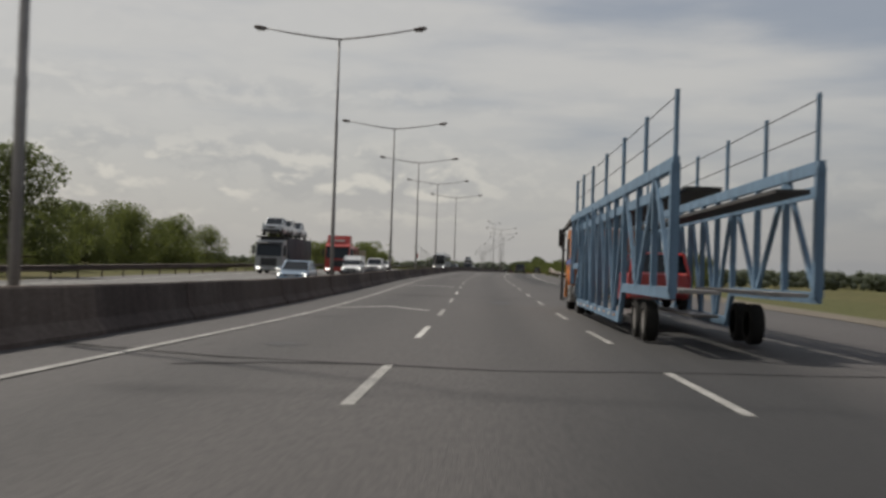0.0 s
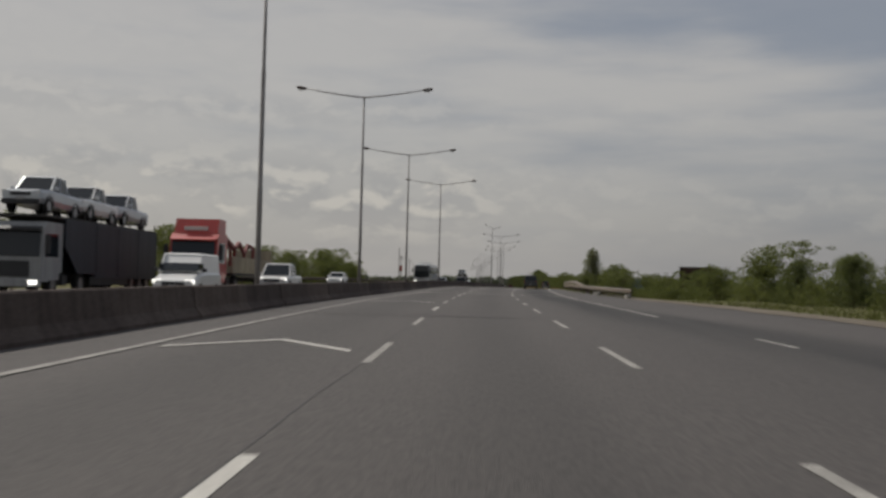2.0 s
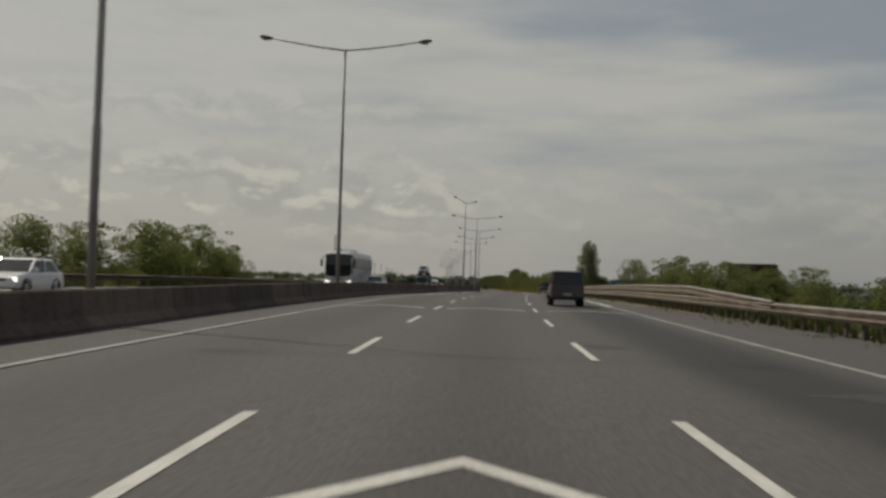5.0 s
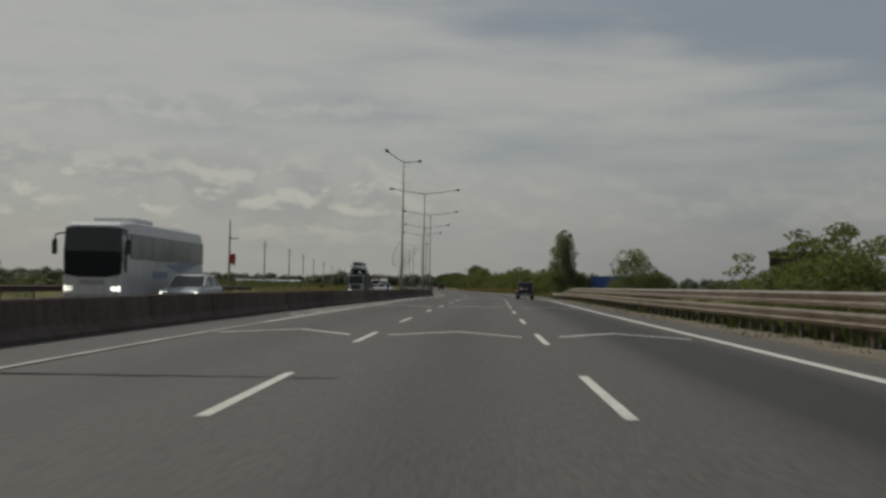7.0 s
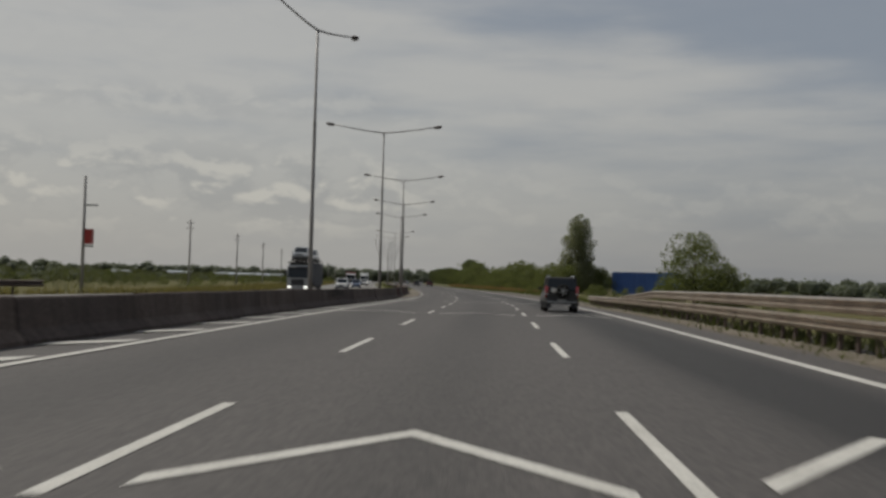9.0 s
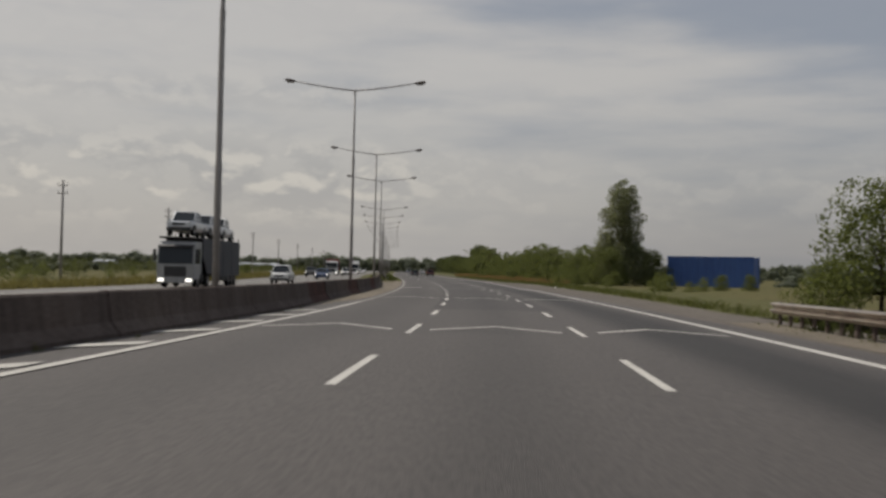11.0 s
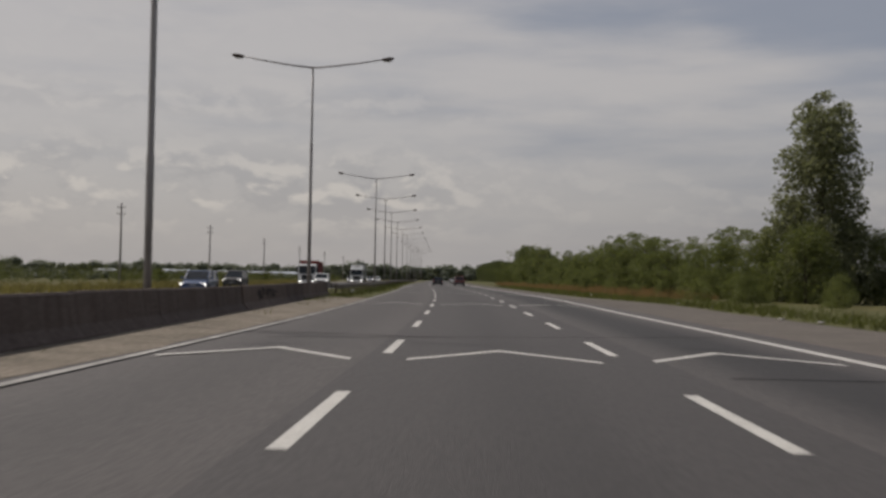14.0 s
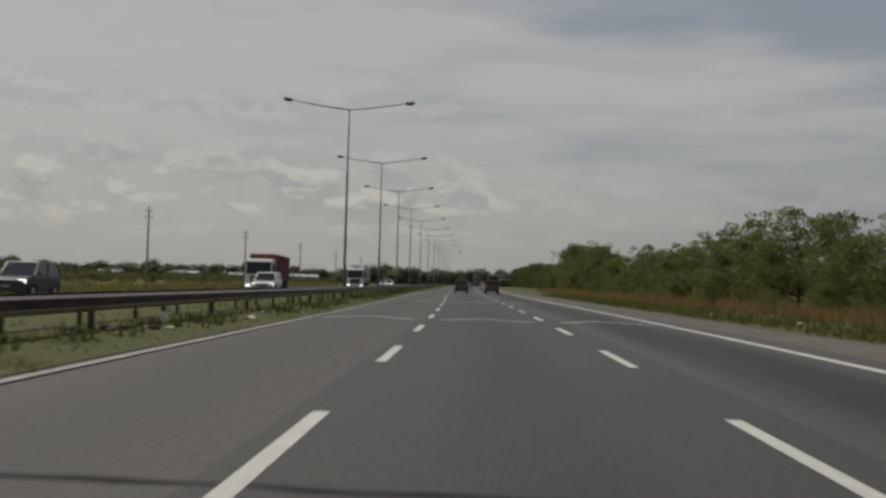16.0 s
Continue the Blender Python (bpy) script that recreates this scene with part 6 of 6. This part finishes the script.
box(bm, -0.5, 0.5, 5.93, 6.02, 0.95, 1.15, 0.01)
part("writing_bar", bm, V["plate"], shell)
put(coach, 239.6, -11.75, 180)


# ---- the orange-cabbed open car transporter in the outer lane ----
rig = thing("car_transporter", "orange-cabbed car transporter with a faded blue lattice trailer", "car transporter", "lorries")
cab = part("cab", prism(bmesh.new(), [(1.30, 0.95), (1.33, 1.72), (1.05, 2.70), (0.80, 2.95), (-1.66, 2.95), (-1.66, 0.98), (0.14, 0.98), (0.16, 1.1)], -1.2, 1.2), V["orange"], rig)
bm = bmesh.new()
box(bm, -1.21, 1.21, -1.70, -1.64, 0.95, 2.97, 0.03)
part("rear_wall", bm, V["orange_shaded"], cab)
bm = bmesh.new()
loft(bm, [[(-1.1, 1.33, 1.76), (1.1, 1.33, 1.76), (1.1, 1.37, 1.76), (-1.1, 1.37, 1.76)], [(-1.1, 1.07, 2.66), (1.1, 1.07, 2.66), (1.1, 1.11, 2.66), (-1.1, 1.11, 2.66)]])
part("windscreen", bm, V["glass"], cab)
bm = bmesh.new()
box(bm, -1.1, 1.1, 1.30, 1.36, 1.0, 1.62, 0.03)
part("grille", bm, V["plastic"], cab)
bm = bmesh.new()
box(bm, -1.24, 1.24, 1.18, 1.48, 0.42, 0.80, 0.06)
part("bumper", bm, V["orange"], rig)
bm = bmesh.new()
box(bm, -1.2, 1.2, -1.64, 0.78, 2.94, 3.0, 0.02)
part("roof_edge", bm, V["orange_shaded"], cab)
for sx in (-1, 1):
    bm = bmesh.new()
    prism(bm, [(1.02, 1.86), (0.80, 2.62), (-0.05, 2.66), (-0.05, 1.86)], sx * 1.2 - 0.02, sx * 1.2 + 0.012)
    part("door_window", bm, V["glass"], cab)
    bm = bmesh.new()
    prism(bm, [(1.15, 1.66), (1.15, 1.80), (-1.66, 1.98), (-1.66, 1.76)], sx * 1.2 - 0.012, sx * 1.2 + 0.008)
    part("stripe", bm, V["stripe_blue"], cab, "blue stripe")
    for y in (1.08, -0.2):
        part("door_gap", box(bmesh.new(), sx * 1.2 - 0.006, sx * 1.2 + 0.010, y - 0.012, y + 0.012, 1.0, 2.7), V["orange_shaded"], cab)
    bm = bmesh.new()
    box(bm, sx * 1.21 - 0.02, sx * 1.21 + 0.03, -0.16, 0.02, 1.6, 1.66, 0.01)
    part("door_handle", bm, V["plastic"], cab)
    # arched front wing
    bm = bmesh.new()
    n = 10
    rows_ = []
    for k in range(n + 1):
        a = math.pi * (0.02 + 0.96 * k / n)
        rows_.append([(sx * x, 0.66 * math.cos(a) + 0.05, 0.5 + q * math.sin(a) * 1.0) for x, q in ((1.27, 0.68), (1.27, 0.98), (0.8, 0.98), (0.8, 0.68))])
    loft(bm, rows_)
    part("front_wing", bm, V["orange"], cab)
    bm = bmesh.new()
    box(bm, sx * 1.43 - 0.09, sx * 1.43 + 0.09, 1.26, 1.38, 2.38, 3.06, 0.04)
    mir = part("mirror", bm, V["plastic"], cab)
    bm = bmesh.new()
    tube(bm, [(sx * 1.2, 1.0, 2.25), (sx * 1.36, 1.26, 2.2), (sx * 1.43, 1.32, 2.42)], 0.02, 5)
    tube(bm, [(sx * 1.2, 0.9, 2.75), (sx * 1.43, 1.32, 3.0)], 0.02, 5)
    part("mirror_bracket", bm, V["plastic"], mir)
    # bars in front of and over the cab
    bm = bmesh.new()
    tube(bm, [(sx * 1.30, 1.95, 0.30), (sx * 1.30, 1.62, 2.45), (sx * 1.30, 1.35, 3.12)], 0.05, 7)
    part("front_post", bm, V["chassis"], rig)
    bm = bmesh.new()
    beam(bm, (sx * 1.26, 1.95, 0.32), (sx * 1.26, 1.2, 0.36), 0.08)
    part("front_brace", bm, V["chassis"], rig)
    bm = bmesh.new()
    beam(bm, (sx * 1.24, 1.4, 3.10), (sx * 1.24, -1.5, 3.32), 0.10, 0.16)
    part("deck_rail", bm, V["chassis"], rig)
    bm = bmesh.new()
    beam(bm, (sx * 1.24, -1.5, 3.32), (sx * 1.24, -22.0, 3.30), 0.12, 0.22)
    part("top_rail", bm, V["frame_blue"], rig)
    bm = bmesh.new()
    beam(bm, (sx * 1.22, -3.0, 2.90), (sx * 1.22, -21.9, 2.88), 0.06, 0.20)
    part("deck_side", bm, V["frame_blue"], rig)
    bm = bmesh.new()
    beam(bm, (sx * 1.24, -4.6, 0.42), (sx * 1.24, -15.2, 0.34), 0.10, 0.22)
    beam(bm, (sx * 1.24, -15.2, 0.34), (sx * 1.24, -15.7, 1.05), 0.10, 0.20)
    beam(bm, (sx * 1.24, -15.7, 1.05), (sx * 1.24, -22.0, 1.05), 0.10, 0.20)
    part("bottom_rail", bm, V["frame_blue"], rig)
    bm = bmesh.new()
    beam(bm, (sx * 1.24, -2.75, 1.60), (sx * 1.24, -4.75, 1.62), 0.10, 0.18)
    part("neck_rail", bm, V["frame_blue"], rig)
    foot = lambda y: 0.4 if y > -12.3 else 1.05
    for y, z0, w in ((-1.72, 0.98, 0.10), (-3.0, 1.6, 0.10), (-4.75, 0.42, 0.14), (-5.6, 0.42, 0.10), (-7.05, 0.42, 0.12), (-8.9, 0.42, 0.17), (-9.15, 0.42, 0.10), (-10.7, 0.40, 0.14), (-12.3, 0.36, 0.12), (-14.0, 0.36, 0.12), (-15.7, 1.05, 0.12), (-17.8, 1.05, 0.12), (-19.9, 1.05, 0.12), (-21.9, 1.05, 0.16)):
        bm = bmesh.new()
        beam(bm, (sx * 1.24, y, z0), (sx * 1.24, y, 3.3), w, w)
        part("post", bm, V["frame_blue"], rig)
    for a, b in (((-1.75, 3.2), (-2.45, 0.98)), ((-3.0, 1.65), (-3.85, 3.25)), ((-3.85, 3.25), (-4.7, 1.65)), ((-4.75, 2.4), (-5.55, 0.5)), ((-5.6, 0.5), (-7.0, 3.2)), ((-7.1, 3.2), (-8.8, 0.5)), ((-9.2, 3.2), (-10.6, 0.5)), ((-12.25, 0.5), (-10.75, 3.2)), ((-12.4, 3.2), (-13.9, 0.5)), ((-14.1, 0.5), (-15.6, 3.2)), ((-15.8, 3.2), (-17.7, 1.1)), ((-17.9, 1.1), (-19.8, 3.2)), ((-20.0, 3.2), (-21.8, 1.1))):
        bm = bmesh.new()
        beam(bm, (sx * 1.24, *a), (sx * 1.24, *b), 0.08, 0.12)
        part("diagonal", bm, V["frame_blue"], rig)
    for y in (-2.95, -5.15, -8.07, -11.5, -15.0, -18.4, -21.8):
        bm = bmesh.new()
        tube(bm, [(sx * 1.22, y, 3.35), (sx * 1.22, y, 4.6)], 0.045, 6)
        part("stanchion", bm, V["frame_blue"], rig)
    bm = bmesh.new()
    tube(bm, [(sx * 1.22, y, 4.5 - 0.0 * y) for y in (-2.95, -5.15, -8.07, -11.5, -15.0, -18.4, -21.8)], 0.012, 4)
    tube(bm, [(sx * 1.22, y, 3.95) for y in (-2.95, -5.15, -8.07, -11.5, -15.0, -18.4, -21.8)], 0.012, 4)
    part("guard_wire", bm, V["chassis"], rig)
    # steps, tank, wings and wheels
    bm = bmesh.new()
    box(bm, sx * 1.14 - 0.12, sx * 1.14 + 0.12, -1.25, -0.62, 0.32, 0.92, 0.03)
    st = part("step_box", bm, V["bright"], rig)
    for z in (0.50, 0.70):
        bm = bmesh.new()
        box(bm, sx * 1.27 - 0.02, sx * 1.27 + 0.02, -1.2, -0.66, z, z + 0.05, 0.01)
        part("tread", bm, V["chassis"], st)
    bm = bmesh.new()
    tube(bm, [(sx * 0.95, -3.05, 0.68), (sx * 0.95, -1.6, 0.68)], 0.29, 14)
    tank = part("fuel_tank", bm, V["tank"], rig, smooth=False)
    for y in (-1.9, -2.7):
        bm = bmesh.new()
        tube(bm, [(sx * 0.95, y - 0.04, 0.68), (sx * 0.95, y + 0.04, 0.68)], 0.302, 14)
        part("strap", bm, V["chassis"], tank)
    bm = bmesh.new()
    rows_ = []
    for k in range(n + 1):
        a = math.pi * (0.03 + 0.94 * k / n)
        rows_.append([(sx * x, -4.1 + (0.66 if q < 0.7 else 0.72) * math.cos(a), 0.5 + (q + 0.12) * math.sin(a)) for x, q in ((1.26, 0.66), (1.26, 0.74), (0.72, 0.74), (0.72, 0.66))])
    loft(bm, rows_)
    part("rear_wing", bm, V["frame_blue"], rig)
    wheel(rig, sx * 1.08, 0, 0.5, 0.28, True)
    wheel(rig, sx * 1.10, -4.1, 0.5, 0.26, True)
    wheel(rig, sx * 0.80, -4.1, 0.5, 0.26, True)
    for y in (-17.2, -18.4):
        wheel(rig, sx * 1.06, y, 0.42, 0.28, True)
    for i in range(10):
        bm = bmesh.new()
        y = -5.1 - i * 1.05
        box(bm, sx * 1.30 - 0.012, sx * 1.30 + 0.012, y - 0.12, y + 0.12, 0.36, 0.42, 0.005)
        part("reflector", bm, V["amber"] if i % 2 else V["sign"], rig)
chassis(rig, -6.0, 1.2)
for i in range(9):
    bm = bmesh.new()
    y = 1.2 - i * 0.72
    box(bm, -1.2, 1.2, y - 0.05, y + 0.05, 3.16 + 0.02 * min(4, i), 3.24 + 0.02 * min(4, i), 0.01)
    part("crossbar", bm, V["chassis"], rig)
for sx in (-0.75, 0.75):
    bm = bmesh.new()
    box(bm, sx - 0.3, sx + 0.3, -22.0, -5.0, 2.82, 2.90, 0.01)
    box(bm, sx - 0.3, sx + 0.3, -5.0, 1.3, 3.22, 3.29, 0.01)
    part("upper_track", bm, V["chassis"], rig)
    bm = bmesh.new()
    box(bm, sx - 0.32, sx + 0.32, -15.2, -5.2, 0.40, 0.47, 0.01)
    box(bm, sx - 0.32, sx + 0.32, -22.0, -15.5, 1.05, 1.12, 0.01)
    part("lower_track", bm, V["hub"], rig)
for i in range(7):
    bm = bmesh.new()
    y = -6.0 - 0.36 * i
    box(bm, -1.02, -0.35, y - 0.12, y + 0.12, 0.55 + 0.13 * i, 0.63 + 0.13 * i, 0.01)
    part("ramp_board", bm, V["ramp"], rig, "pale worn ramp board")
put(rig, 47.5, 7.22)
for y, z, k, w, tilt in ((-11.3, 0.48, "red", "red", 0),):
    c_ob = car("car", f"{w} car loaded on the lower deck of a transporter", "hatch", V[k], "cars on the transporter")
    c_ob.matrix_basis = rig.matrix_basis @ pose(0, y, z, tilt, 0, 0)
# rubbish on the verges
bm = bmesh.new()
box(bm, -0.11, 0.11, -0.015, 0.015, 0.0, 0.34, 0.008)
board = tagged(link("board", bm, V["sign"]), "small white board leaning at the foot of a guardrail post", "board")
board.matrix_basis = road_pose(450.4, -4.6, 0.0) @ pose(0, 0, 0, -18, 9, 0)
heap = thing("rubbish_heap", "low heap of brown rubbish with pale scraps in the median", "rubbish")
hr = random.Random(11)
for i in range(14):
    bm = bmesh.new()
    bmesh.ops.create_icosphere(bm, subdivisions=2, radius=1.0)
    k = (hr.uniform(0.06, 0.15), hr.uniform(0.08, 0.2), hr.uniform(0.04, 0.09))
    x, y = hr.gauss(0, 0.22), hr.gauss(0, 0.55)
    for v in bm.verts:
        v.co = Vector((v.co.x * k[0] + x, v.co.y * k[1] + y, (v.co.z + 0.7) * k[2])) * 1.0 + Vector((hr.uniform(-0.02, 0.02), hr.uniform(-0.02, 0.02), hr.uniform(0, 0.02)))
    part("scrap", bm, (M["rust"], M["brick"], M["bark"], M["block"], M["rust"], M["bark"], M["brick"])[i % 7], heap)
heap.matrix_basis = road_pose(446.6, -4.45, 0.0)
lr = random.Random(6)
for i in range(22):
    bm = bmesh.new()
    bmesh.ops.create_icosphere(bm, subdivisions=1, radius=1.0)
    for v in bm.verts:
        v.co = Vector((v.co.x * lr.uniform(0.08, 0.18), v.co.y * lr.uniform(0.08, 0.2), (v.co.z + 0.8) * lr.uniform(0.03, 0.07)))
    ob = tagged(link("litter", bm, lr.choice((V["sign"], M["block"], M["bark"], M["block"]))), "scrap of pale litter lying in the verge grass", "litter", "litter")
    s_ = lr.uniform(440, 470) if i < 14 else lr.uniform(380, 520)
    ob.matrix_basis = road_pose(s_, lr.uniform(-4.4, -3.2) if i < 14 else lr.uniform(13.5, 17), 0.0, lr.uniform(0, 360))
